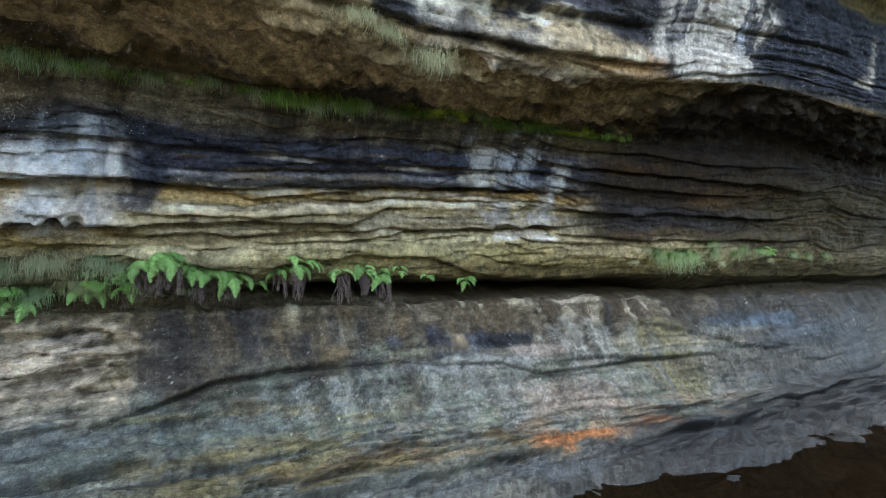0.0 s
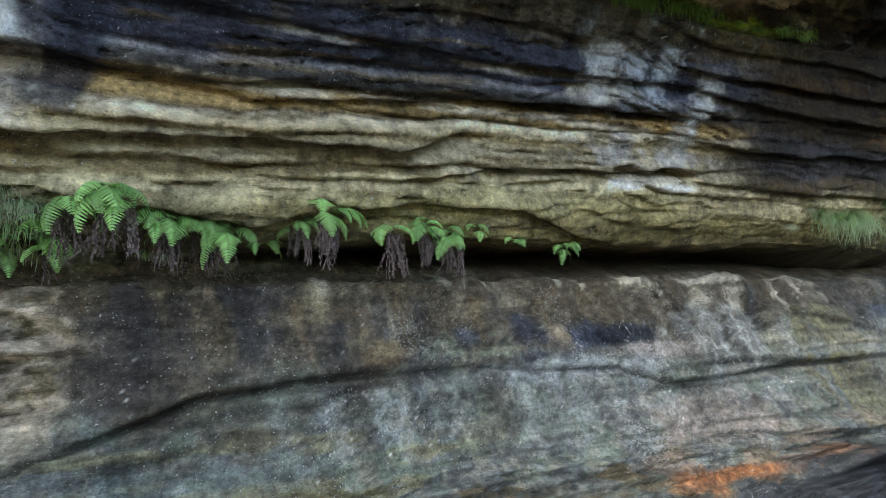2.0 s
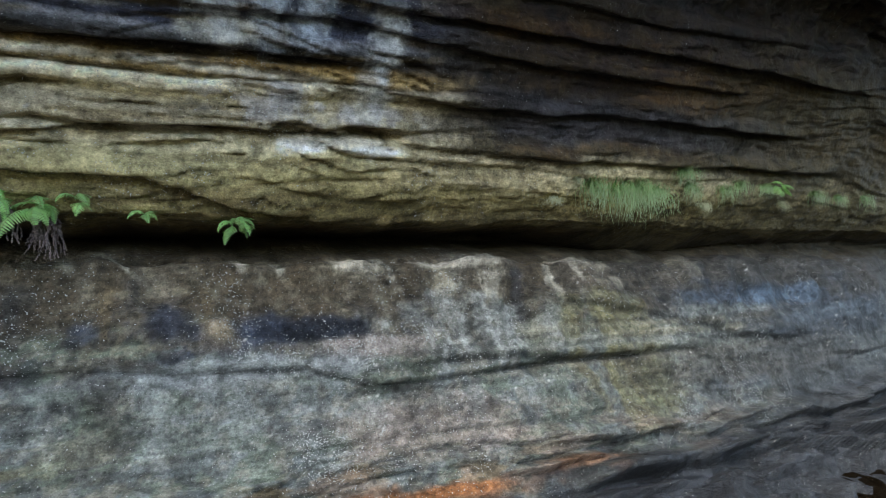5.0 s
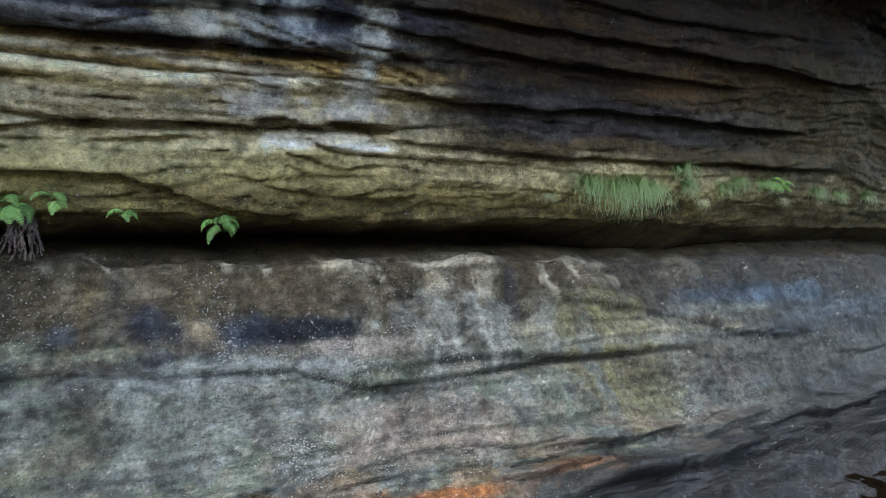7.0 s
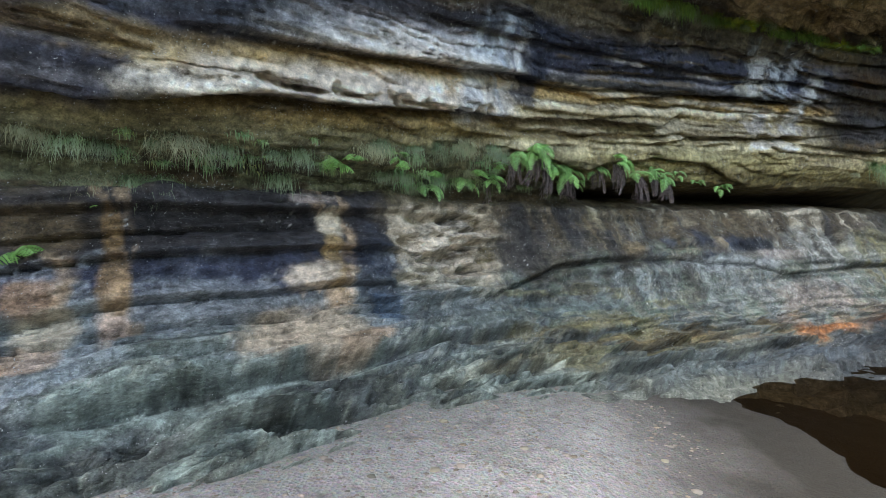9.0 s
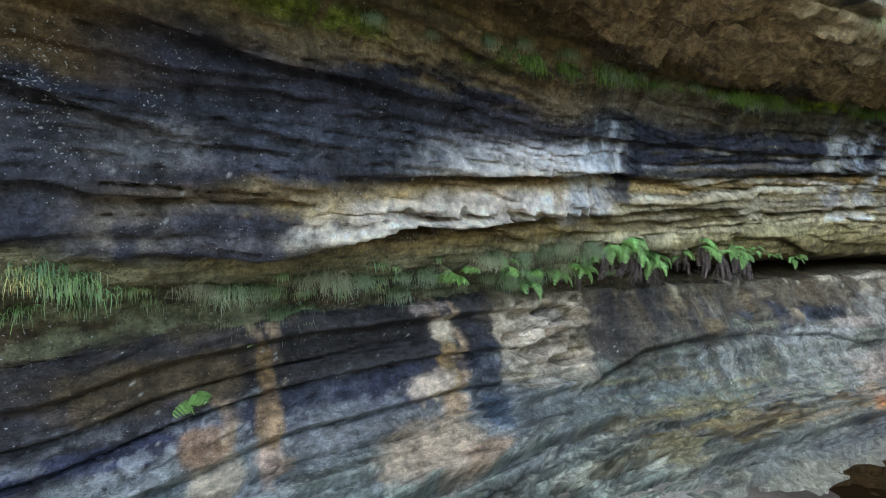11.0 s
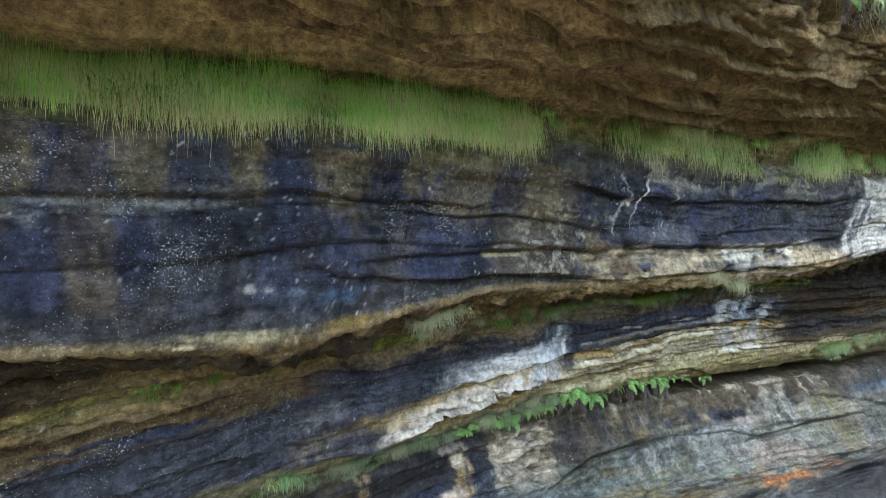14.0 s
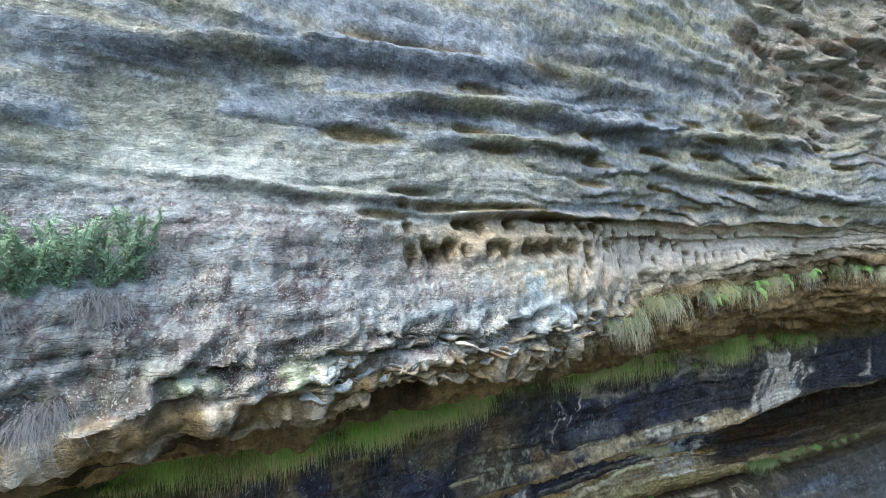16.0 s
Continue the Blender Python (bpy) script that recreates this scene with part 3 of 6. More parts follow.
fleck = np.interp(VV, [0, 1.2, 1.6, 2.4, 2.8, 4.6, 5.6, 6.2, 7, 9, 11, 11.5, 12.9, 13.5, 15, 15.95, 16.3, 17, 19], [.3, .5, .75, .75, .6, .2, .5, .5, .6, .6, .6, .75, .75, .2, .0, .0, .8, .2, .1])


def wash(mask, rgb, strength=1.0):
    """Lays one colour over the rock, for stains and painted shade."""
    global colour
    colour = colour + (np.array(rgb) - colour) * np.clip(mask * strength, 0, 1)[..., None]


def area(s0, s1, v0, v1, soft_s=.1, soft_v=.12):
    return step(s0 - soft_s, s0 + soft_s, ws) * step(s1 + soft_s, s1 - soft_s, ws) * step(v0 - soft_v, v0 + soft_v, wv) * step(v1 + soft_v, v1 - soft_v, wv)


def ragged(scale_s, scale_a, seed, low=-.1, high=.35):
    mid, half = (low + high) / 2, (high - low) * .25
    return step(mid - half, mid + half, fbm(SS * scale_s, AA * scale_a, seed, 5, .62))


BLACK, INK = (.036, .036, .042), (.034, .039, .059)
CREAM, WHITE, BLUEWHITE = (.58, .48, .30), (.85, .81, .69), (.60, .67, .74)
RUST = (.24, .13, .075)

# beds that turn brown towards the far end, with deep shade painted in
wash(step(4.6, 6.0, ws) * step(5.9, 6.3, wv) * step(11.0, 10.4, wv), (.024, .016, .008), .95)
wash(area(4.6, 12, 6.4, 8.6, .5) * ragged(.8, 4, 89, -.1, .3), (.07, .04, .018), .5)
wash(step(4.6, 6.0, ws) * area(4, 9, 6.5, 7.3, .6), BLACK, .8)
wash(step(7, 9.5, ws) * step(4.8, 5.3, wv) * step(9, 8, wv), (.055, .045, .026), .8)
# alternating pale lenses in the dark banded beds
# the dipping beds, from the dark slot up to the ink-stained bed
# dark values at 4.9, 6.3 and 7.3 paint the shade of slot and gaps
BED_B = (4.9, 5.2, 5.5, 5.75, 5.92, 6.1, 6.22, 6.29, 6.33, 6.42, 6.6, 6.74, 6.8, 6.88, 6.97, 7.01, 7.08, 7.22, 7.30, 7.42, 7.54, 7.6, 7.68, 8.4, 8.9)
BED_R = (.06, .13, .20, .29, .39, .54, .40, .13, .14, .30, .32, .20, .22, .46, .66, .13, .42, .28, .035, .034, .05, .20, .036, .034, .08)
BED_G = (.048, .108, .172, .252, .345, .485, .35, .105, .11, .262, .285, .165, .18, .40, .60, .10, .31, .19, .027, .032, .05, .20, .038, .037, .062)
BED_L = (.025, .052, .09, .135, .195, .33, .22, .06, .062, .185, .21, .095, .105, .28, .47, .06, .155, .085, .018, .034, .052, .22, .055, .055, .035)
bed = VV - np.clip(.13 * (SS - 4.6), -1.0, .12) + .05 * wob + .07 * fbm(SS * 1.1, AA * .4, 90, 3) + .02 * fbm(SS * 8, AA * 10, 88, 3)
tone = .72 + .56 * vnoise(SS * .9 + 5, bed * 13, 93)
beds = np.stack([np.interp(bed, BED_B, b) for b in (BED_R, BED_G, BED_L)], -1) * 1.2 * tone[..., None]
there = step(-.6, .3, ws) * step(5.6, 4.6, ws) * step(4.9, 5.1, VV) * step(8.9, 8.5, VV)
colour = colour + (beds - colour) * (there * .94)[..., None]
wash(there * step(.60, .78, vnoise(SS * 1.6, bed * 16, 92)), (.13, .095, .045), .6)
wash(area(-1, 6, 8.5, 10, 1) * ragged(.8, 6, 94), BLACK, .6)
# dark left-hand beds over the white shelf, and the shelf itself
wash(step(-2.6, -3.5, ws) * step(5.2, 5.6, wv) * step(8.0, 7.4, wv), INK, .95)
wash(area(-9, -1.0, 7.3, 8.2, .7), INK, .45)
wash(area(-9, -.6, 7.2, 8.4, .5) * ragged(.7, 6, 159, -.6, -.1), (.12, .085, .045), .9)
wash(area(-9, -2, 8.2, 10.4, .6), (.10, .078, .042), .8)
wash(area(-9, -2, 7.9, 8.6, .6) * ragged(.8, 7, 95), (.19, .12, .05), .6)
# dark values at 5.8 and 6.57 paint the shadow under each white bed
SHELF_B = (4.9, 5.2, 5.45, 5.6, 5.74, 5.82, 5.86, 5.96, 6.1, 6.35, 6.5, 6.57, 6.64, 6.75, 7.05, 7.2, 7.35, 8.0, 8.4)
SHELF_R = (.13, .17, .24, .28, .10, .06, .78, .84, .70, .50, .28, .06, .48, .82, .74, .28, .05, .04, .08)
SHELF_G = (.125, .155, .19, .205, .07, .045, .70, .78, .59, .37, .19, .045, .43, .80, .73, .28, .05, .044, .062)
SHELF_L = (.085, .10, .09, .095, .035, .025, .58, .68, .42, .18, .09, .03, .36, .76, .73, .31, .06, .065, .035)
shelf = VV - np.clip(.15 * (SS + 1.55), -.5, .3) + .05 * wob + .05 * fbm(SS * 1.3, AA * .4, 79, 3) + .02 * fbm(SS * 8, AA * 10, 78, 3)
tone = .8 + .4 * vnoise(SS * .9 + 9, shelf * 11, 77)
beds = np.stack([np.interp(shelf, SHELF_B, b) for b in (SHELF_R, SHELF_G, SHELF_L)], -1) * tone[..., None]
there = step(-4.3, -3.3, ws) * step(.3, .0, ws) * step(4.95, 5.15, VV) * step(8.4, 8.0, VV)
colour = colour + (beds - colour) * (there * .95)[..., None]
wash(there * step(-1.9, -2.5, ws) * step(6.42, 6.55, shelf), (.032, .033, .042), .95)
wash(there * step(-2.3, -3.0, ws) * step(5.9, 6.0, shelf) * ragged(2, 3, 76, -.5, .0), (.045, .045, .06), .9)
wash(there * step(-1.9, -1.1, ws) * hump(shelf, 6.15, .38), (.74, .67, .60), .75)
wash(there * hump(shelf, 6.2, .35) * ragged(3, 6, 75, .1, .4), (.26, .18, .08), .7)
wash(there * step(-1.6, -2.2, ws) * hump(shelf, 7.0, .4) * ragged(3, 5, 74, .0, .2), (.05, .05, .06), .8)
wash(area(-.5, .12, 5.8, 7.95, .06) * (.35 + .65 * ragged(2.5, 1.5, 99, -.3, .2)), BLUEWHITE, .5)
wash(area(.12, .5, 6.35, 8.1, .08) * ragged(3, 2, 313, -.7, -.1), INK, .85)
wash(area(-4.4, -3.6, 5.3, 5.8, .15) * ragged(2, 1, 98), INK, .8)
# water-washed white and ink runs on the banded beds
wash(area(3.5, 4.4, 7.3, 9.2, .12) * ragged(2.4, 1.4, 101, -.4, .5), BLUEWHITE, .42)
wash(area(3.6, 4.1, 7.35, 7.6, .1) * ragged(3, 5, 100, -.5, .1), WHITE, .7)
wash(area(4.6, 4.85, 6.4, 8.4, .06), (.36, .37, .37), .6)
wash(area(4.1, 4.85, 6.0, 6.16, .06, .04), WHITE, .95)
wash(area(3.6, 5.2, 6.35, 6.7, .3, .08) * ragged(5, 7, 102, -.2, .2), (.40, .38, .38), .6)
# the lower slab: grey-blue wash, dark drip curtains, tan rills, the pale panel
wash(area(.2, 9, 1.35, 2.3, .4) * ragged(2.5, 1.2, 111, -.2, .4), (.185, .205, .20), .6)
drip = step(.52, .72, vnoise(SS * 4.6 + .6 * wob, AA * .55, 112))
wash(area(.3, 9, 1.7, 3.1, .3) * drip, (.085, .078, .062), .5)
wash(area(.2, 9, 1.2, 2.5, .4) * ragged(6, 8, 124, -.1, .35), (.085, .092, .08), .55)
wash(area(.2, 9, 1.2, 2.6, .4) * ragged(4, 9, 125, .0, .4), (.14, .165, .125), .6)
wash(area(.2, 9, 1.2, 3.0, .4) * ragged(9, 12, 126, .1, .4), (.25, .235, .19), .5)
wash(area(1.2, 6.5, 1.1, 1.55, .5) * ragged(2, 5, 127, .0, .4), (.17, .12, .06), .6)
wash(area(.3, 5.5, 2.35, 2.75, .3) * ragged(2.2, 1.5, 113, -.1, .3), (.05, .056, .075), .55)
wash(area(3.5, 4.85, 2.42, 2.62, .15, .05) * ragged(2, 3, 128, -.5, .0), (.042, .05, .07), .75)
wash(area(1.8, 9, 2.7, 3.15, .3, .06) * step(.66, .78, vnoise(SS * 4.3, AA * .9, 114)), (.36, .32, .24), .8)
for c, low in ((2.9, 2.85), (3.3, 2.8), (4.75, 2.72), (5.05, 2.6), (5.95, 2.55), (6.95, 2.7), (7.2, 2.6)):
    wash(hump(ws, c, .11) * step(low - .1, low + .05, wv) * step(3.12, 3.02, wv), (.45, .41, .33), .85)
wash(area(5.5, 6.0, 2.98, 3.1, .1, .03), (.5, .46, .38), .9)
wash(np.exp(-(((SS - 3.8) / .09) ** 2 + ((VV - 2.52) / .09) ** 2)), (.40, .33, .23), .95)
wash(area(4.3, 6.2, 2.0, 2.6, .4) * ragged(3.2, .8, 115, -.2, .3), (.36, .37, .35), .7)
wash(area(6.1, 9, 2.0, 2.6, .5) * ragged(.8, 6, 116, -.4, .3), (.30, .31, .26), .6)
wash(area(6.4, 7.5, 1.5, 2.55, .2) * step(.45, .6, vnoise(SS * 5, AA * .6, 117)), (.21, .20, .09), .55)
wash(area(8, 13, 1.8, 2.8, .6) * ragged(1.0, 2.5, 118), (.15, .19, .25), .4)
wash(area(4.5, 5.65, 1.16, 1.3, .2, .04) * ragged(2.4, 5, 119, -.7, -.1), RUST, 1.0)
wash(area(5.8, 6.7, 1.14, 1.28, .3, .04) * ragged(3, 5, 120, -.1, .2), RUST, .7)
wash(area(3.0, 8.0, 1.2, 1.6, .8) * ragged(1.3, 3, 121, 0, .5), (.28, .21, .16), .5)
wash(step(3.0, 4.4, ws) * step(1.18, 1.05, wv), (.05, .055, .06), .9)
# dark foot slabs, with the far end's fading light painted in
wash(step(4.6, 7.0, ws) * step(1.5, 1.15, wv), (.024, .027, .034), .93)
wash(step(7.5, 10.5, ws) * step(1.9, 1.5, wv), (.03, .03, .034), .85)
wash(area(-1.0, .32, 2.15, 2.98, .06), (.50, .43, .33), .92)
wash(area(-.75, .2, 2.0, 2.3, .15) * ragged(3, 4, 122), (.40, .37, .30), .7)
wash(area(.33, 2.2, 2.3, 3.0, .08), (.075, .064, .048), .75)
wash(area(.1, 3, 1.0, 2.1, .5) * ragged(1.5, 6, 123, .05, .4), (.22, .20, .11), .6)
# the stepped wall at the near end: ink beds, tan water columns, lichen below
wash(step(-.9, -1.2, ws) * area(-9, 0, 2.28, 3.1, .1), BLACK, .85)
wash(step(-.9, -1.2, ws) * area(-9, 0, 2.2, 2.62, .1) * ragged(.8, 5, 131, -.2, .3), (.05, .055, .09), .85)
wash(area(-9, -.9, 1.7, 2.32, .2) * ragged(3, 4, 132, -.5, .0), (.25, .27, .265), .7)
wash(area(-9, -.9, 1.7, 2.5, .2) * ragged(7, 9, 68, .05, .3), (.40, .42, .43), .45)
wash(area(-9, .5, .9, 1.75, .3) * ragged(1.2, 4, 133, -.4, .3), (.29, .33, .29), .8)
wash(area(-9, .5, .9, 1.75, .3) * ragged(3, 7, 73, .1, .4), (.42, .44, .37), .6)
wash(area(-9, .5, .9, 1.75, .3) * ragged(3, 8, 70, .1, .35), (.08, .085, .07), .55)
wash(area(-2.4, -1.5, 1.72, 2.16, .12), (.44, .36, .27), .9)
for c, w, lo, hi in ((-1.6, .13, 2.1, 3.25), (-1.85, .13, 2.15, 2.5), (-3.16, .07, 2.0, 3.3), (-3.58, .1, 1.95, 2.55)):
    wash(ragged(5, 1.5, 135 + int(10 * w), -.5, .0) * hump(ws, c, w * 1.15) ** .6 * area(-9, 9, lo, hi, .1, .06), (.50, .37, .25), .9)
wash(area(-9, 2.0, 3.15, 5.0, .6) * ragged(1.5, 5, 134, -.2, .3), (.155, .16, .10), .8)
wash(area(-9, 2.0, 4.9, 5.45, .6), (.17, .16, .10), .7)
# the brow: ink face with brown curtains, pale run-off shelf, white apron far along
ink = step(.42, .6, vnoise(SS * 1.35 + .3 * wob, AA * .25, 141))
wash(area(-9, 4.6, 11.3, 12.95, .5) * (.35 + .65 * ink), (.043, .049, .088), .8)
wash(area(-9, 4.6, 11.2, 13.0, .5) * ragged(2.2, 5, 197, -.05, .2), (.020, .021, .028), .75)
wash(area(-9, 4.6, 11.2, 13.0, .5) * ragged(1.6, 4, 198, .15, .4), (.12, .105, .08), .25)
wash(area(-9, 4.6, 11.1, 13.0, .5) * ragged(5, 9, 199, .2, .4), (.15, .16, .18), .15)
wash(area(-9, -1.2, 11.35, 13.0, .4) * step(.48, .75, vnoise(SS * 3.4 + .8 * wob, AA * .4, 155)), (.14, .11, .07), .6)
wash(area(-9, -5.2, 12.2, 12.42, .5, .05) * ragged(2, 6, 152, -.2, .3), (.25, .25, .23), .7)
wash(area(-2.2, -.6, 11.25, 12.4, .2) * ragged(8, 10, 144, .1, .3), (.36, .34, .27), .7)
wash(area(-1.0, 4.6, 10.95, 11.75, .4) * ragged(2, 4, 142, -.7, .0), (.50, .42, .29), .85)
wash(area(-1.2, 4.6, 9.9, 11.0, .5) * ragged(3, 4, 143, -.5, .1), (.38, .29, .17), .8)
wash(area(1.0, 4.5, 11.3, 11.8, .4) * ragged(1.4, 3, 145), WHITE, .75)
for c, lean, w in ((.35, .35, .022), (-.5, -.2, .03)):
    wash(hump(ws - c - lean * (wv - 12.4), 0, w * 1.3) * area(-2, 2, 11.95, 12.85, .2) * ragged(3, 6, 146, -.5, .2), WHITE, .6)
wash(area(-1.1, -.1, 11.25, 11.98, .08) * ragged(4, 4, 158, -.2, .2), (.21, .155, .10), .8)
wash(area(3.9, 4.7, 11.7, 13.0, .08), BLACK, .85)
wash(area(4.65, 6.5, 11.1, 13.15, .15) * ragged(1.8, 1.0, 147, -.5, .0), (.66, .63, .58), .9)
wash(area(4.8, 6.4, 11.8, 13.0, .15) * ragged(4, 1.0, 146, .2, .35), (.04, .045, .07), .8)
wash(area(4.8, 6.1, 11.6, 13, .2) * ragged(3, .7, 148, .25, .45), BLUEWHITE, .7)
wash(area(4.4, 5.0, 11.0, 11.5, .15) * ragged(3, 3, 149), (.45, .28, .14), .7)
wash(area(6.3, 14, 11.2, 13.2, .1), INK, .85)
wash(area(6.5, 9, 11.6, 13, .2) * step(.72, .8, vnoise(SS * 3, AA * .7, 150)), (.5, .47, .42), .8)
wash(area(-.5, 6, 12.9, 13.5, .5) * ragged(2, 3, 151, .1, .4), (.33, .31, .26), .6)
wash(area(-9, -.7, 10.55, 11.04, .3, .08) * ragged(5, 6, 153, -.1, .3), (.21, .145, .07), .6)
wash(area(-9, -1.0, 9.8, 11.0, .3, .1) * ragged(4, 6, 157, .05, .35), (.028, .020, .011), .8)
# deep shade on the underside of the nose, painted as near-black brown
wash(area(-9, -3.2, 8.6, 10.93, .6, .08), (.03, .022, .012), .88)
wash(area(-9, -4.2, 10.94, 11.05, .3, .03) * ragged(4, 5, 154, .0, .3), CREAM, .8)
wash(area(0, 5.2, 9.9, 11.0, .6) * ragged(1.2, 4, 156, -.6, .3), (.24, .18, .10), .75)
# iron seep and bounce-lit shade under the overhanging beds, both painted in
wash(ledge_seep_shade * step(.12, .3, colour.mean(-1)) * step(4.9, 5.2, VV) * step(9, 8.5, VV), (.20, .15, .08), .45)
# green algae and moss on the damp ledges
moss = np.exp(-((VV - np.interp(SS, [-6, -3, 0, 3, 5.5], [8.35, 8.5, 8.95, 9.5, 9.65])) / .22) ** 2) * step(-7, -5, SS) * step(6.2, 5, SS)
wash(moss * ragged(1.8, 2, 161, .15, .4), (.13, .17, .03), .85)
wash(moss * area(2.6, 5.4, 9, 10, .3) * ragged(2.5, 4, 163, .0, .3), (.22, .28, .04), .85)
wash(area(-9, -1.8, 12.95, 14.1, .3), (.12, .12, .05), .7)
wash(area(-3, 5, 13.2, 14.1, .5) * ragged(1.5, 3, 162), (.11, .12, .05), .6)
# the roof: iron-brown with paler torn scales; the outer lip and crown
wash(roof * ragged(1.2, 6, 171, .1, .5), (.33, .245, .13), .6)
wash(roof * ragged(1.0, 2.5, 172, .15, .6), (.11, .075, .038), .6)
wash(step(-.5, 2.5, ws) * step(15.0, 15.8, wv) * step(16.4, 16.1, wv), (.12, .10, .07), .7)
wash(area(-5.4, -2.4, 16.3, 16.85, .3) * ragged(2, 4, 183, .0, .3), (.34, .42, .45), .85)
wash(area(-9, -2.4, 15.97, 16.15, .6, .04) * ragged(2, 3, 184, -.2, .3), (.42, .31, .19), .7)
wash(area(-3.9, 6, 16.6, 17.5, .5) * ragged(1.2, 3, 185, -.3, .3), (.55, .49, .42), .8)
wash(area(-4.8, -.8, 16.95, 17.42, .4) * ragged(1.5, 6, 186, .0, .4), (.36, .28, .19), .6)
wash(area(-7, -3.6, 17.35, 18.0, .4) * ragged(.7, 3, 187, -.2, .2), (.32, .36, .38), .8)
wash(area(-9, -4.2, 17.15, 17.6, .4) * ragged(9, 12, 188, -.1, .3), (.52, .55, .53), .7)
face = area(-9, 9, 17.45, 19.2, .5)
wash(face * step(.05, .5, t5) * ragged(.5, 2, 194, -.3, .2), (.26, .285, .33), .6)
wash(face * ragged(.4, 4, 189, -.05, .25), (.235, .265, .32), .6)
wash(face * step(.45, .1, t5) * ragged(.8, 3, 190, -.3, .2), (.27, .265, .19), .55)
# dark olive under each bed stands in for the shade there
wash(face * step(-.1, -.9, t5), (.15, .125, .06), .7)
# hollows take an olive-brown tone that also carries their shade
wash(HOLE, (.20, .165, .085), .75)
wash(step(.3, 1.6, ws) * step(18.0, 18.3, wv), (.27, .25, .22), .7)
wash(step(.0, 1.2, ws) * step(17.9, 18.3, wv) * ragged(1.2, 3, 193, .0, .3), (.12, .085, .06), .75)
wash(lip_pockets * step(2.5, .5, ws), (.20, .15, .085), .85)
# the deeper a pocket is carved, the darker: its shade is painted in
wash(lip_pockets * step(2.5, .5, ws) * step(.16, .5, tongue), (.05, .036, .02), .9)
wash(lip_pockets * step(15.5, 15.8, VV) * step(.14, .03, tongue) * step(1, -1, ws), (.42, .38, .32), .8)
wash(lip_pockets * ragged(2.5, 5, 57, .15, .4), (.27, .20, .11), .6)
lichen = step(.5, -.5, ws + 3.3 + 1.8 * (wv - 16.4)) * step(16.05, 16.15, wv) * step(17.75, 17.3, wv)
wash(lichen, (.235, .225, .235), .88)
wash(lichen * ragged(1.1, 4, 195, -.1, .25), (.31, .34, .36), .6)
wash(lichen * ragged(9, 13, 181, .05, .2), (.40, .43, .45), .7)
wash(lichen * ragged(2.2, 5, 180, .0, .4) * ragged(8, 14, 182, -.1, .15), (.13, .095, .10), .75)
wash(lichen * area(-9, -5.2, 16.0, 16.32, .3) * ragged(3, 5, 196, .1, .3), (.62, .70, .50), .8)
# --- single stains, each at its own place on the rock
def patch_of(s0, s1, v0, v1):
    j0, j1 = np.searchsorted(S_ROW, (s0, s1))
    i0, i1 = np.searchsorted(V_ROW, (v0, v1))
    return slice(i0, i1), slice(j0, j1)


def lay(box, mask, rgb):
    colour[box] += (np.array(rgb) - colour[box]) * np.clip(mask, 0, 1)[..., None]


def blot(s, v, rs, rv, rgb, k=.9, lean=0.0, edge=.4, rough=.5):
    """An irregular patch of one colour; lean shifts it along the cliff as it climbs."""
    box = patch_of(s - 1.8 * rs - abs(lean) * rv, s + 1.8 * rs + abs(lean) * rv, v - 1.8 * rv, v + 1.8 * rv)
    x, a = SS[box], AA[box]
    u, w = (x - s - lean * (VV[box] - v)) / rs, (VV[box] - v) / rv
    far = (np.abs(u) ** 2.6 + np.abs(w) ** 2.6) ** (1 / 2.6)
    seed = int(abs(s * 97 + v * 131)) + 1000
    far = far + rough * (.55 * fbm(x * 3.2, a * 4.5, seed, 3) + .4 * fbm(x * 13, a * 15, seed + 5, 3))
    lay(box, k * step(1 + edge, 1 - edge, far), rgb)


def drip(s, top, low, wide, rgb, k=.8, lean=0.0):
    """A run-off streak that starts at a ledge and thins out downwards."""
    box = patch_of(s - 2.5 * wide - abs(lean) * (top - low) - .1, s + 2.5 * wide + abs(lean) * (top - low) + .1, low - .1, top + .08)
    x, a, v = SS[box], AA[box], VV[box]
    seed = int(abs(s * 211 + low * 77)) + 2000
    down = np.clip((top - v) / (top - low), 0, 1)
    off = np.abs(x - s - lean * (top - v) + .05 * fbm(x * 0, a * 3.5, seed, 3)) / (wide * (1.1 - .6 * down))
    off = off + .6 * fbm(x * 11, a * 3, seed + 3, 4) + .35 * fbm(x * 30, a * 22, seed + 4, 2)
    lay(box, k * step(1.5, .4, off) * step(top + .03, top - .03, v) * step(1, .55, down + .15 * fbm(x * 9, a * 2, seed + 7, 2)), rgb)


TAN, PALE, BLUE_BLACK = (.19, .15, .095), (.46, .42, .34), (.032, .034, .042)
# the rounded top of the lower slab: brown, with blue-black curtains and tan rills
wash(area(.35, 8.2, 2.62, 3.3, .2, .08) * ragged(1.6, 3, 301, -.7, .0), (.088, .07, .048), .75)
wash(area(.35, 8.2, 2.45, 3.2, .2, .08) * ragged(9, 12, 302, .15, .4), (.17, .15, .11), .5)
# the run at 6.22 paints the shade of a leaning hollow
for s, top, low, wide, k in ((.62, 3.0, 2.35, .1, .85), (.95, 2.95, 2.4, .07, .6), (1.28, 3.0, 2.42, .2, .85), (1.9, 2.72, 2.4, .1, .8), (2.25, 2.9, 2.5, .06, .6), (2.62, 2.9, 2.5, .07, .6), (3.24, 2.9, 2.5, .05, .5), (6.22, 2.95, 2.35, .06, .8)):
    drip(s, top, low, wide, BLUE_BLACK, .8 * k, .06)
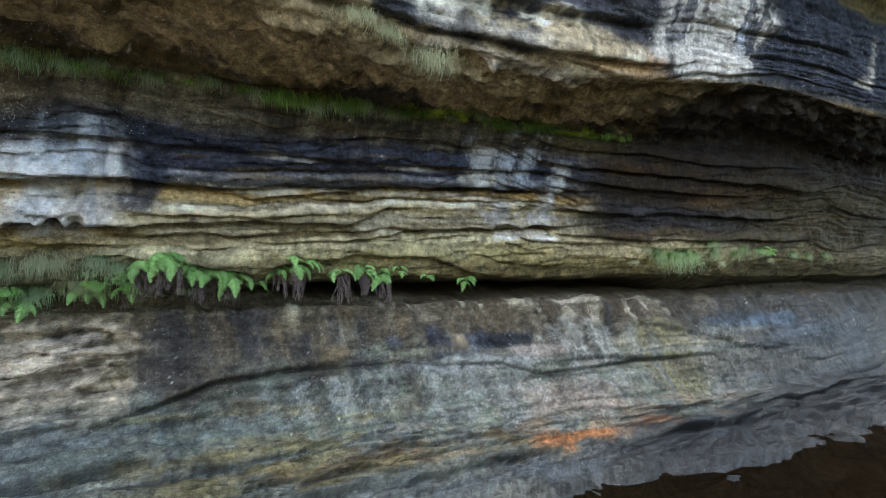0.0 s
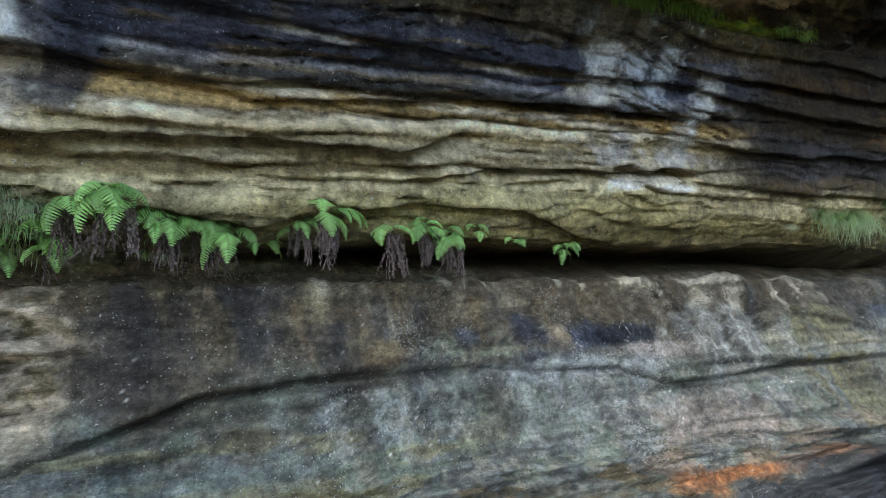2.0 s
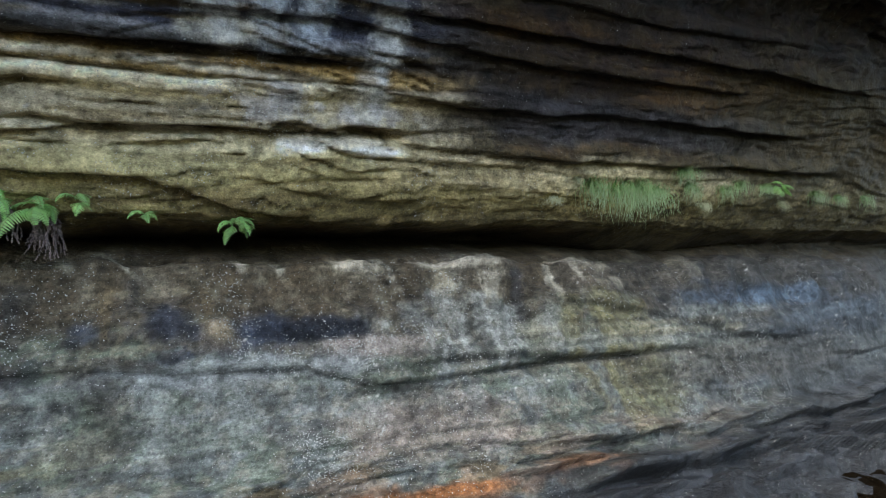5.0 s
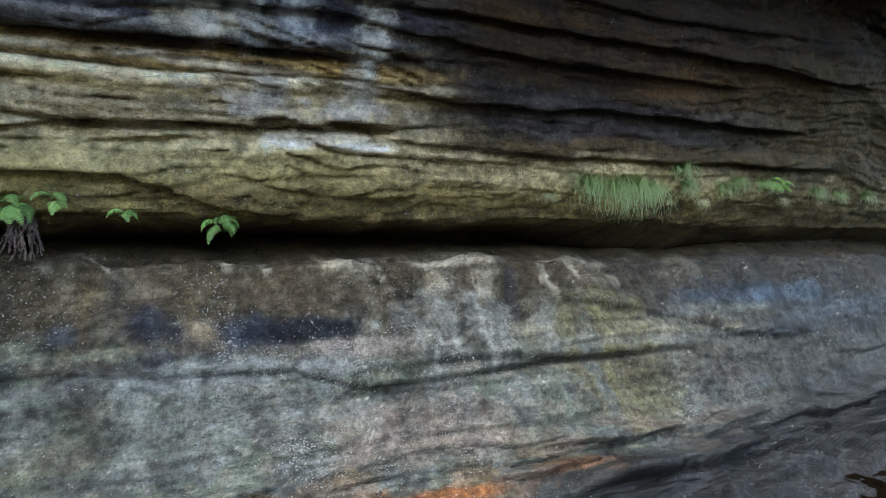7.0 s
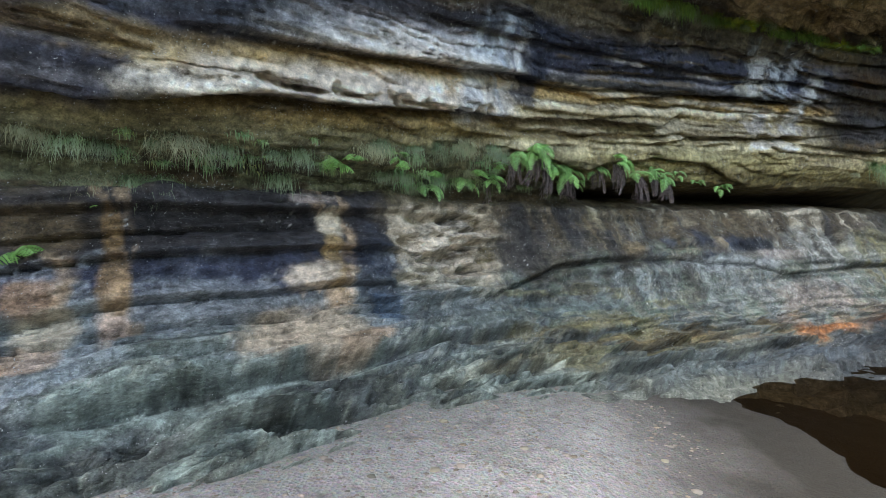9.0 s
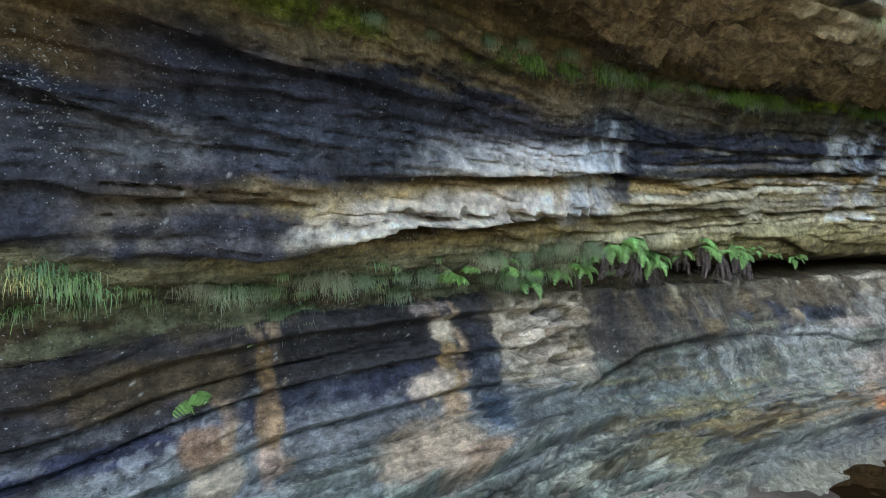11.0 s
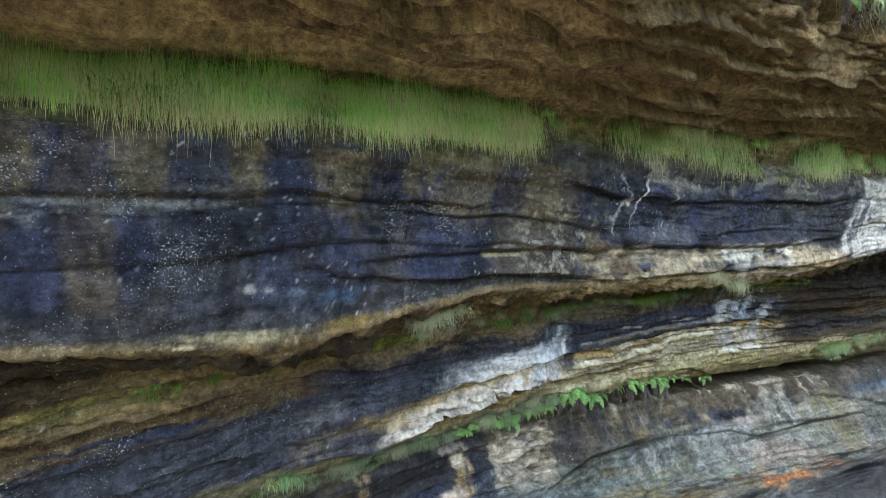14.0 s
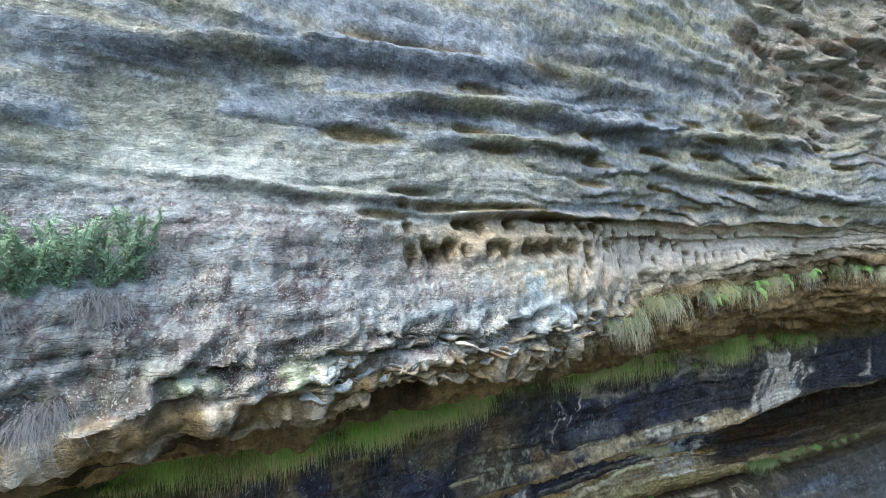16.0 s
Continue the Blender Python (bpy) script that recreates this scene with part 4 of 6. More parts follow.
for s, top, low, wide, k in ((.8, 3.05, 2.5, .05, .6), (1.08, 3.0, 2.45, .05, .6), (1.66, 2.9, 2.4, .06, .7), (2.08, 2.85, 2.42, .05, .6), (2.42, 3.0, 2.45, .06, .6), (3.12, 2.85, 2.45, .05, .8), (3.68, 2.85, 2.4, .05, .7), (6.95, 3.0, 2.7, .05, .7)):
    drip(s, top, low, wide * .8, TAN, .75 * k, .05)
for s, top, low, wide, lean in ((1.8, 3.12, 2.78, .07, 0), (2.85, 3.14, 2.9, .05, .1), (3.12, 3.14, 2.88, .045, .9), (5.08, 3.16, 2.72, .06, .3), (5.98, 2.93, 2.6, .09, .05), (6.62, 3.02, 2.45, .05, .1), (6.82, 3.05, 2.75, .04, .3), (3.95, 3.1, 2.9, .04, .1), (4.2, 3.12, 2.85, .05, .2)):
    drip(s, top, low, wide, PALE, .85, lean)
for s, v, rs, rv, rgb, k, lean in ((4.82, 3.02, .17, .09, (.47, .42, .33), .95, -.8), (5.78, 3.02, .34, .055, (.52, .47, .38), .95, -1.5), (6.9, 3.03, .15, .06, (.47, .43, .35), .9, -1.2), (7.35, 2.8, .07, .07, PALE, .85, 0), (1.8, 2.93, .1, .16, (.30, .26, .18), .75, 0),
                                   (3.48, 2.6, .16, .13, (.04, .046, .064), .85, 0), (4.1, 2.52, .18, .1, (.04, .048, .07), .85, 0), (4.5, 2.51, .38, .07, (.024, .027, .036), .92, .6), (2.98, 2.57, .09, .08, (.055, .065, .085), .7, 0), (2.25, 2.49, .17, .08, TAN, .75, .5), (4.85, 2.38, .4, .06, (.33, .29, .26), .75, 0)):
    blot(s, v, rs, rv, rgb, k, lean)
# blue-white wash under the shelf of pale stone, ochre runs beyond it
for s, top, low, wide, k in ((5.55, 2.8, 2.2, .12, .6), (5.8, 2.75, 2.25, .1, .75), (6.02, 2.65, 2.2, .1, .7), (6.45, 2.6, 2.2, .08, .6), (5.25, 2.7, 2.3, .1, .5)):
    drip(s, top, low, wide, (.37, .38, .36), .75 * k, .15)
for s, top, low, wide in ((6.72, 2.7, 1.6, .07), (6.95, 2.75, 1.6, .08), (7.2, 2.7, 1.55, .12), (7.45, 2.65, 1.75, .07)):
    drip(s, top, low, wide, (.21, .185, .085), .55, 0)
# granular grey-white slab below the long parting, with wet streaks down it
blot(3.95, 2.28, .75, .07, (.36, .38, .38), .7, 0, .5, .6)
blot(3.9, 2.0, .55, .28, (.25, .26, .25), .4, 0, .6, .8)
blot(5.2, 1.78, .75, .22, (.25, .205, .18), .6, -.6, .6, .7)
for s, top, low, wide, k in ((1.3, 2.28, 1.6, .1, .7), (1.62, 2.28, 1.65, .07, .6), (2.02, 2.3, 1.65, .09, .7), (2.4, 2.28, 1.75, .06, .5), (3.14, 2.3, 1.6, .09, .75), (4.45, 2.2, 1.7, .05, .4), (5.1, 2.1, 1.6, .06, .4)):
    drip(s, top, low, wide, (.075, .072, .062), .85 * k, .08)
for s, top, low, wide, k in ((1.48, 2.27, 1.7, .08, .6), (1.82, 2.28, 1.75, .09, .6), (2.22, 2.28, 1.7, .09, .5), (2.75, 2.3, 1.7, .16, .5), (3.4, 2.3, 1.6, .12, .6), (4.75, 2.1, 1.6, .12, .45), (5.6, 2.1, 1.6, .1, .45), (6.1, 2.1, 1.7, .1, .45)):
    drip(s, top, low, wide, (.26, .275, .265), .7 * k, .08)
# the far bend of the slab: beige beds, blue mineral bloom, light fall-off painted as darker rock
for v, rv, rgb, k in ((2.42, .03, (.30, .28, .21), .7), (2.3, .035, (.29, .30, .27), .65), (2.16, .03, (.22, .20, .16), .6)):
    blot(8.2, v, 1.9, rv, rgb, k, 0, .6, .7)
blot(9.3, 2.62, 1.1, .12, (.08, .10, .14), .7, 0, .6, .7)
blot(10.6, 2.35, 1.6, .16, (.06, .075, .10), .7, 0, .6, .7)
blot(9.0, 1.98, 1.6, .16, (.10, .085, .065), .6, -1, .6, .7)
# light falling off towards the closed end, put into the colour
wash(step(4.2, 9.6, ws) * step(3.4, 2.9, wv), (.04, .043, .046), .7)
# the stepped wall at the near end
for s, v, rs, rv, rgb, k in ((-3.1, 2.76, 1.3, .16, (.030, .027, .026), .85), (-2.6, 2.46, 1.2, .09, (.041, .045, .066), .85), (-3.85, 2.72, .5, .16, (.105, .078, .045), .7), (-1.2, 2.36, .2, .36, (.034, .040, .058), .72), (-1.15, 2.0, .14, .14, (.06, .085, .12), .8),
                             (-2.6, 2.2, .6, .14, (.20, .205, .21), .7), (-2.3, 1.9, .9, .12, (.165, .185, .155), .6), (-1.9, 1.86, .5, .2, (.47, .385, .29), .95), (-1.55, 1.72, .28, .09, (.42, .31, .22), .8),
                             (-1.6, 2.78, .1, .1, (.55, .48, .37), .95), (-1.6, 2.5, .09, .2, (.36, .26, .14), .9), (-1.82, 2.36, .2, .1, (.52, .44, .35), .9), (-3.2, 2.72, .06, .16, (.24, .16, .085), .85), (-3.2, 2.36, .08, .16, (.34, .235, .14), .85), (-3.2, 2.12, .1, .1, (.52, .40, .32), .95)):
    blot(s, v, rs, rv, rgb, k, 0, .3, .45)
for s, v, rs, rv, rgb, k in ((-3.62, 2.32, .12, .12, (.26, .17, .11), .85), (-3.55, 2.13, .16, .1, (.52, .46, .36), .95), (-3.6, 1.97, .12, .07, (.42, .32, .25), .8), (-1.75, 3.0, .2, .05, (.36, .30, .27), .8),
                             (-.35, 2.58, .42, .3, (.56, .485, .385), .9), (-.15, 2.78, .22, .12, (.62, .55, .46), .8), (-.75, 2.3, .3, .08, (.45, .40, .31), .9), (-.55, 2.14, .2, .08, (.38, .35, .29), .8), (.62, 2.6, .28, .32, (.05, .046, .044), .8)):
    blot(s, v, rs, rv, rgb, k, 0, .25, .4)
# bedded foot of the wall: olive and tan leaves of rock over slate-grey stone
for s, v, rs, rv, rgb, k in ((.9, 1.62, .9, .07, (.15, .125, .06), .6), (1.3, 1.42, .9, .06, (.22, .18, .10), .6), (2.2, 1.3, .8, .06, (.19, .145, .08), .6), (.1, 1.3, .8, .07, (.20, .17, .10), .5), (3.3, 1.22, .7, .05, (.17, .13, .08), .6), (-.2, 1.75, .5, .08, (.10, .115, .10), .5), (1.0, 1.85, .7, .1, (.13, .16, .155), .5), (2.4, .95, 1.2, .12, (.13, .15, .155), .6), (4.0, .9, .9, .1, (.09, .105, .12), .6)):
    blot(s, v, rs, rv, rgb, k, -.3, .5, .9)
blot(5.08, 1.235, .48, .045, (.27, .125, .06), .85, -2.0, .5, .7)
blot(6.35, 1.3, .3, .04, (.22, .12, .07), .6, -2.0, .5, .7)
# the ink-stained brow: brown curtains, pale bloom along its beds, cream nose
for s, top, low, wide in ((-4.12, 12.9, 11.9, .2), (-2.95, 13.0, 12.0, .34), (-5.6, 12.95, 12.1, .16), (-6.4, 13.0, 12.0, .2), (-1.9, 13.0, 12.2, .16), (-4.9, 12.9, 12.2, .1), (-3.55, 12.9, 12.3, .08)):
    drip(s, top, low, wide * 1.25, (.19, .15, .085), .55, .1)
for s, top, low, wide in ((-4.55, 12.95, 11.4, .2), (-3.7, 12.95, 11.6, .12), (-2.3, 12.95, 11.9, .14), (-5.25, 12.9, 11.5, .2), (-6.0, 12.9, 11.6, .18), (-1.3, 12.9, 12.0, .2), (-.6, 12.9, 12.0, .2)):
    drip(s, top, low, wide, (.028, .031, .054), .5, .05)
for s, v, rs, rv, rgb, k in ((-4.86, 11.5, .05, .03, (.45, .42, .37), .6), (-4.72, 11.5, .06, .025, (.36, .36, .36), .5), (-4.45, 11.42, .22, .08, (.13, .165, .21), .55), (-4.05, 11.36, .2, .06, (.07, .115, .17), .8), (-2.25, 11.7, .26, .04, (.50, .43, .27), .9), (-2.15, 11.95, .16, .12, (.24, .22, .19), .6), (-2.2, 11.08, .5, .06, (.24, .185, .10), .7), (-5.0, 11.09, .5, .04, (.46, .39, .24), .7), (-3.9, 11.08, .35, .06, (.21, .15, .06), .85),
                             (-5.7, 12.28, .5, .04, (.23, .23, .22), .7), (-.75, 11.55, .4, .1, (.33, .27, .19), .8), (.6, 11.5, .8, .07, (.42, .36, .26), .8), (.5, 12.0, .5, .16, (.20, .20, .21), .55)):
    blot(s, v, rs, rv, rgb, k, 0, .4, .6)
for s, top, low, wide, lean in ((-.12, 12.9, 12.0, .022, -.2), (-.42, 12.62, 12.45, .04, 0)):
    drip(s, top, low, wide, (.72, .70, .66), .85, lean)
wash(area(-.4, 5.5, 9.9, 11.05, .6, .1) * ragged(1.5, 4, 311, -.5, .2), (.37, .295, .185), .7)
wash(area(-.8, 5.0, 8.15, 9.3, .5, .15) * ragged(5, 1.5, 312, -.3, .25), (.17, .15, .115), .65)
for s, v, rs, rv, rgb, k in ((1.0, 10.5, .6, .12, (.40, .31, .19), .7), (2.2, 10.75, .6, .12, (.46, .39, .27), .75), (3.2, 10.95, .7, .08, (.62, .56, .48), .8), (2.9, 11.3, .6, .14, (.40, .38, .34), .6), (4.3, 11.2, .4, .1, (.40, .24, .12), .7), (5.5, 11.6, .5, .35, (.62, .59, .55), .6), (1.6, 11.35, .5, .1, (.05, .05, .055), .7)):
    blot(s, v, rs, rv, rgb, k, 0, .5, .8)
# the pale outer face: smooth grey bed, honeycombed tan bed, pink and white foot, blue lichen along the lip
for s, v, rs, rv, rgb, k in ((-4.6, 17.68, 1.2, .14, (.30, .315, .30), .75), (-3.3, 17.2, 1.0, .13, (.44, .36, .26), .7), (-.5, 17.12, 2.0, .2, (.56, .49, .42), .7), (1.6, 17.2, 1.6, .25, (.52, .47, .42), .6), (-1.9, 16.72, .5, .1, (.52, .40, .30), .8), (-4.0, 16.55, .9, .12, (.33, .40, .45), .75), (-3.1, 16.45, .35, .06, (.36, .44, .50), .8), (-5.9, 17.62, .7, .12, (.48, .51, .49), .7), (-3.5, 18.1, 2.2, .07, (.23, .265, .33), .7), (-1.0, 18.28, 2.2, .05, (.24, .27, .33), .6), (-4.6, 18.22, 1.8, .05, (.25, .28, .34), .6)):
    blot(s, v, rs, rv, rgb, k, 0, .5, .7)
# brown hollows between the fins, with their shade in the colour
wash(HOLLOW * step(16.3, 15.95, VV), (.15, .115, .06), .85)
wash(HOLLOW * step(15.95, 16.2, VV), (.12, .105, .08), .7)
wash(FIN * step(15.6, 16.0, VV), (.50, .47, .42), .8)
wash(FIN * step(16.1, 16.3, VV) * step(-4.9, -4.2, ws), (.36, .43, .48), .7)
# runs of white salt and ink down the banded beds
for s, top, low, wide, rgb, k in ((3.72, 8.5, 7.2, .13, (.58, .60, .62), .75), (4.0, 8.4, 7.25, .14, (.50, .54, .60), .75), (4.28, 8.6, 7.3, .1, (.46, .50, .56), .7), (4.75, 8.1, 6.6, .08, (.45, .46, .46), .75), (4.15, 7.0, 6.3, .12, (.44, .43, .43), .7), (.05, 8.0, 6.3, .05, (.06, .07, .11), .6), (-.35, 8.0, 6.9, .05, (.08, .09, .12), .6), (-.12, 7.9, 5.9, .07, (.62, .68, .76), .6), (-.55, 7.2, 6.6, .06, (.13, .12, .11), .6), (2.2, 8.2, 7.4, .07, (.13, .13, .14), .5), (1.3, 8.1, 7.3, .06, (.14, .13, .12), .5)):
    drip(s, top, low, wide, rgb, k, .02)
blot(-2.8, 6.05, .5, .2, (.50, .39, .22), .6, 0, .6, .4)
blot(-3.55, 5.56, .42, .28, (.045, .047, .062), .92, 0, .5, .6)
blot(-3.2, 6.2, .3, .12, (.20, .15, .08), .7, 0, .5, .6)
blot(4.3, 6.07, .17, .07, (.80, .77, .70), .95, 0, .3, .4)
blot(4.78, 6.07, .22, .06, (.82, .80, .75), .95, 0, .3, .4)
for s, v, rs, rv, rgb, k in ((2.6, 6.95, .5, .06, (.60, .55, .45), .8), (3.6, 7.0, .6, .06, (.64, .60, .52), .8), (1.2, 6.85, .5, .07, (.58, .52, .40), .8), (1.9, 6.1, .5, .06, (.48, .43, .30), .7), (3.2, 6.1, .6, .07, (.60, .55, .42), .8), (.9, 6.15, .4, .1, (.52, .46, .32), .7), (1.5, 7.62, .25, .05, (.40, .39, .37), .7), (2.9, 7.65, .3, .05, (.35, .33, .30), .7), (3.3, 5.75, .8, .12, (.33, .30, .18), .6), (5.6, 5.85, .7, .16, (.21, .175, .10), .6)):
    blot(s, v, rs, rv, rgb, k, 0, .5, .8)
# pale lichen dots scattered in drifts
rs_dots = np.random.RandomState(77)
drift = step(.05, .5, fbm(SS * 1.5, AA * 2.2, 321, 4))
chance = drift * (.022 * step(11.05, 11.3, VV) * step(13.2, 12.9, VV) + .010 * step(5.6, 6.2, VV) * step(10.5, 9.5, VV) * step(5.5, 4.5, SS) + .014 * step(1.5, 1.8, VV) * step(3.1, 2.8, VV))
dots = rs_dots.rand(*SS.shape) < chance + .3 * lichen * step(-.3, .3, fbm(SS * 5, AA * 7, 322, 3))
colour[dots] = colour[dots] * .25 + .75 * rs_dots.uniform(.22, .55, (int(dots.sum()), 1)) * np.array([1.0, .97, .90])
for s, v, rs, rv, rgb, k in ((-.2, 16.85, 2.0, .3, (.66, .60, .54), .8), (2.4, 16.9, 2.2, .35, (.66, .61, .56), .8), (-1.6, 17.3, .9, .12, (.58, .52, .45), .6)):
    blot(s, v, rs, rv, rgb, k, 0, .5, .5)
# hollows of the outer face again, tone and shade in one colour
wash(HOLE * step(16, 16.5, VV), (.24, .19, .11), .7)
wash(area(-6, -.6, 7.9, 9.6, .5, .2) * ragged(1.2, 5, 331, -.6, .1), (.24, .18, .10), .7)
# deep shade under the far brow, painted almost black
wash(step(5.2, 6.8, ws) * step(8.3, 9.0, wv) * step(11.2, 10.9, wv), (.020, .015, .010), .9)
for s, v, rs, rv, rgb, k in ((9.6, 2.62, 1.0, .08, (.11, .145, .19), .6), (8.6, 2.5, .8, .04, (.19, .20, .19), .6), (10.4, 2.4, 1.0, .06, (.11, .13, .15), .6), (7.8, 2.34, .9, .03, (.24, .225, .17), .6)):
    blot(s, v, rs, rv, rgb, k, 0, .6, .9)
maroon = rs_dots.rand(*SS.shape) < .2 * lichen * step(-.2, .3, fbm(SS * 4, AA * 6, 323, 3))
colour[maroon] = colour[maroon] * .3 + .7 * np.array([.12, .085, .09])
blot(-2.7, 6.9, .9, .45, (.075, .085, .11), .5, 0, .6, .7)
wash(roof * step(-3.6, -1.2, ws), (.165, .115, .062), .6)
for s, v, rs, rv in ((-2.3, 5.98, .5, .14), (-1.3, 6.14, .75, .19), (-1.0, 6.9, .5, .16)):
    blot(s, v, rs, rv, (.72, .655, .58), .6, 0, .5, .5)
# weathering at grain scale; grime and painted shade in joints, ledge undersides and hollows
pale_face = (1 - .65 * step(16.0, 16.6, VV))[..., None]
colour = colour * (1 + pale_face * (.34 * grit[..., None] + .26 * fbm(SS * 24, AA * 28, 87, 2)[..., None] + .24 * fbm(SS * 2.5, AA * 22, 86, 3)[..., None]))
BROKEN = np.clip(.06 + .12 * foot + .04 * foot_left + .1 * left_low + .08 * roof + .15 * rough_left + .15 * lip_band + .04 * crown + .2 * rough_right + .3 * panel - .1 * hump(VV, 6.2, 1.4), 0, 1)
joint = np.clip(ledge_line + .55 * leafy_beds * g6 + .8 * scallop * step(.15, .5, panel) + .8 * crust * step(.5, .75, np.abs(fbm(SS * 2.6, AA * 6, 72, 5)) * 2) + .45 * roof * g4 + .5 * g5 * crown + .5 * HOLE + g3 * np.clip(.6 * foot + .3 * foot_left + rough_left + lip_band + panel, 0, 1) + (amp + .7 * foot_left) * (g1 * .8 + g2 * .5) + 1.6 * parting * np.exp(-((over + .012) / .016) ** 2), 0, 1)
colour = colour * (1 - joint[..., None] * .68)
run = fbm(SS * 10 + .4 * wob, AA * .9, 192, 5, .65) * np.interp(VV, [1, 1.6, 2.9, 3.2, 5, 7, 9, 11.3, 11.6, 13, 13.4, 16.5, 18], [.1, .18, .25, .1, 0, .2, .05, .1, .25, .25, .05, .05, .12]) * (1 - .75 * step(.6, -.2, SS) * step(3.2, 3, VV))
colour = colour * (1 + run[..., None])
fleck = fleck * (.5 + .9 * step(-.2, .4, fbm(SS * 1.5, AA * 1.5, 191, 3)))
fleck = fleck * np.where((VV > 16) & (SS > -3.5), .3, 1)
fleck = fleck * (1 - .7 * step(-2.5, -3.5, SS) * step(7.4, 8, VV) * step(11.05, 10.9, VV))
fleck = fleck + 1.3 * lichen
fleck = fleck * (1 - step(4.4, 5.4, SS) * step(6.0, 6.4, VV) * step(11.1, 10.9, VV)) * (1 - .5 * step(2.2, 1.2, SS) * step(3.2, 3, VV))
grey = colour.mean(-1, keepdims=True)
colour = grey + 1.13 * (colour - grey)
STAIN_SHADE = np.concatenate([np.clip(colour, .012, .85), fleck[..., None]], -1).astype(np.float32)


def sheet(name, r0, r1, label, category):
    """One stretch of the cliff, between two rows of its profile, as a mesh."""
    pos, n0, n1 = POS[r0:r1 + 1], r1 - r0 + 1, len(S_ROW)
    idx = np.arange(n0 * n1, dtype=np.int32).reshape(n0, n1)
    quads = np.stack([idx[:-1, :-1], idx[:-1, 1:], idx[1:, 1:], idx[1:, :-1]], -1).reshape(-1, 4)
    me = bpy.data.meshes.new(name)
    me.vertices.add(n0 * n1)
    me.vertices.foreach_set("co", pos.astype(np.float32).ravel())
    me.loops.add(quads.size)
    me.loops.foreach_set("vertex_index", quads.ravel())
    me.polygons.add(len(quads))
    me.polygons.foreach_set("loop_start", np.arange(0, quads.size, 4, dtype=np.int32))
    me.polygons.foreach_set("use_smooth", np.ones(len(quads), bool))
    me.update(calc_edges=True)
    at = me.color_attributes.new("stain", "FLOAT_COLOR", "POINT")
    at.data.foreach_set("color", STAIN_SHADE[r0:r1 + 1].ravel())
    at = me.attributes.new("broken", "FLOAT", "POINT")
    at.data.foreach_set("value", BROKEN[r0:r1 + 1].astype(np.float32).ravel())
    me.materials.append(ROCK)
    return tagged(new(name, me), label, category, kind="structure")


WALLS = {}
ROWS = [int(np.argmin(np.abs(V_ROW - v))) for v in (0, 4.0, 10.0, 13.95, 16.0, 19.0)]
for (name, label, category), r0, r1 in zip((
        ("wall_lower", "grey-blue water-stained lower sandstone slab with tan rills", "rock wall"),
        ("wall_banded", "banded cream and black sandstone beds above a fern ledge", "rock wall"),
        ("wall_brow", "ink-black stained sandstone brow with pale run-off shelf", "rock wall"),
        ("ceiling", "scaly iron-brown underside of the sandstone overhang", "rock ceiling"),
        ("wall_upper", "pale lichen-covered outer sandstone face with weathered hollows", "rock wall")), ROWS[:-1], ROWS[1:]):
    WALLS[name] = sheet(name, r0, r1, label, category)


def on_rock(s, v):
    """The place and outward direction on the finished rock at s, v."""
    i, j = int(np.argmin(np.abs(V_ROW - v))), int(np.argmin(np.abs(S_ROW - s)))
    i0, i1, j0, j1 = max(i - 3, 0), min(i + 3, len(V_ROW) - 1), max(j - 3, 0), min(j + 3, len(S_ROW) - 1)
    along, up = POS[i, j1] - POS[i, j0], POS[i1, j] - POS[i0, j]
    n = np.cross(along, up)
    return Vector(POS[i, j]), Vector(n).normalized()


def flake(s, v, wide, reach, tilt, curl, rgb, seed):
    """A thin curled flake of hard rock that stands out of the lip."""
    rnd = random.Random(seed)
    p, n = on_rock(s, v)
    out = Vector((SN + .4 * n.x, -CS + .4 * n.y, 0)).normalized()
    along = Vector((CS, SN, rnd.uniform(-.25, .25))).normalized()
    cols, rows, thick = 9, 5, rnd.uniform(.008, .016)
    verts, faces = [], []
    for side in (1, -1):
        for i in range(cols):
            u = 2 * i / (cols - 1) - 1
            far = reach * (1 - .95 * abs(u) ** 2.2) * rnd.uniform(.7, 1.2) if side > 0 else None
            if side > 0:
                wave = .25 * reach * math.sin(3 * u + seed)
                a, c = tilt, p - out * .05 + along * u * wide / 2 + Vector((0, 0, wave)) - out * .05 * abs(u) ** 3
                for j in range(rows):
                    verts.append(c + Vector((0, 0, thick * (1 - .6 * j / rows))))
                    c = c + (out * math.cos(a) + Vector((0, 0, math.sin(a)))) * (far + .05) / rows
                    a += curl / rows
            else:
                verts += [q - Vector((0, 0, thick * 1.6)) for q in verts[i * rows:(i + 1) * rows]]
    half = cols * rows
    for i in range(cols - 1):
        for j in range(rows - 1):
            k = i * rows + j
            faces += [(k, k + 1, k + rows + 1, k + rows), (half + k, half + k + rows, half + k + rows + 1, half + k + 1)]
        k = i * rows + rows - 1
        faces.append((k, half + k, half + k + rows, k + rows))
    me = bpy.data.meshes.new("flake")
    me.from_pydata(verts, [], faces)
    me.polygons.foreach_set("use_smooth", np.ones(len(faces), bool))
    at = me.color_attributes.new("stain", "FLOAT_COLOR", "POINT")
    shades = [rnd.uniform(.7, 1.15) for _ in range(half)]
    tones = [tuple(c * shades[k] for c in rgb) + (.7,) if k < half else (.24, .19, .11, .1) for k in range(2 * half)]
    at.data.foreach_set("color", np.array(tones, np.float32).ravel())
    at = me.attributes.new("broken", "FLOAT", "POINT")
    me.materials.append(ROCK)
    new("flake", me).parent = WALLS["wall_upper"]


rnd = random.Random(41)
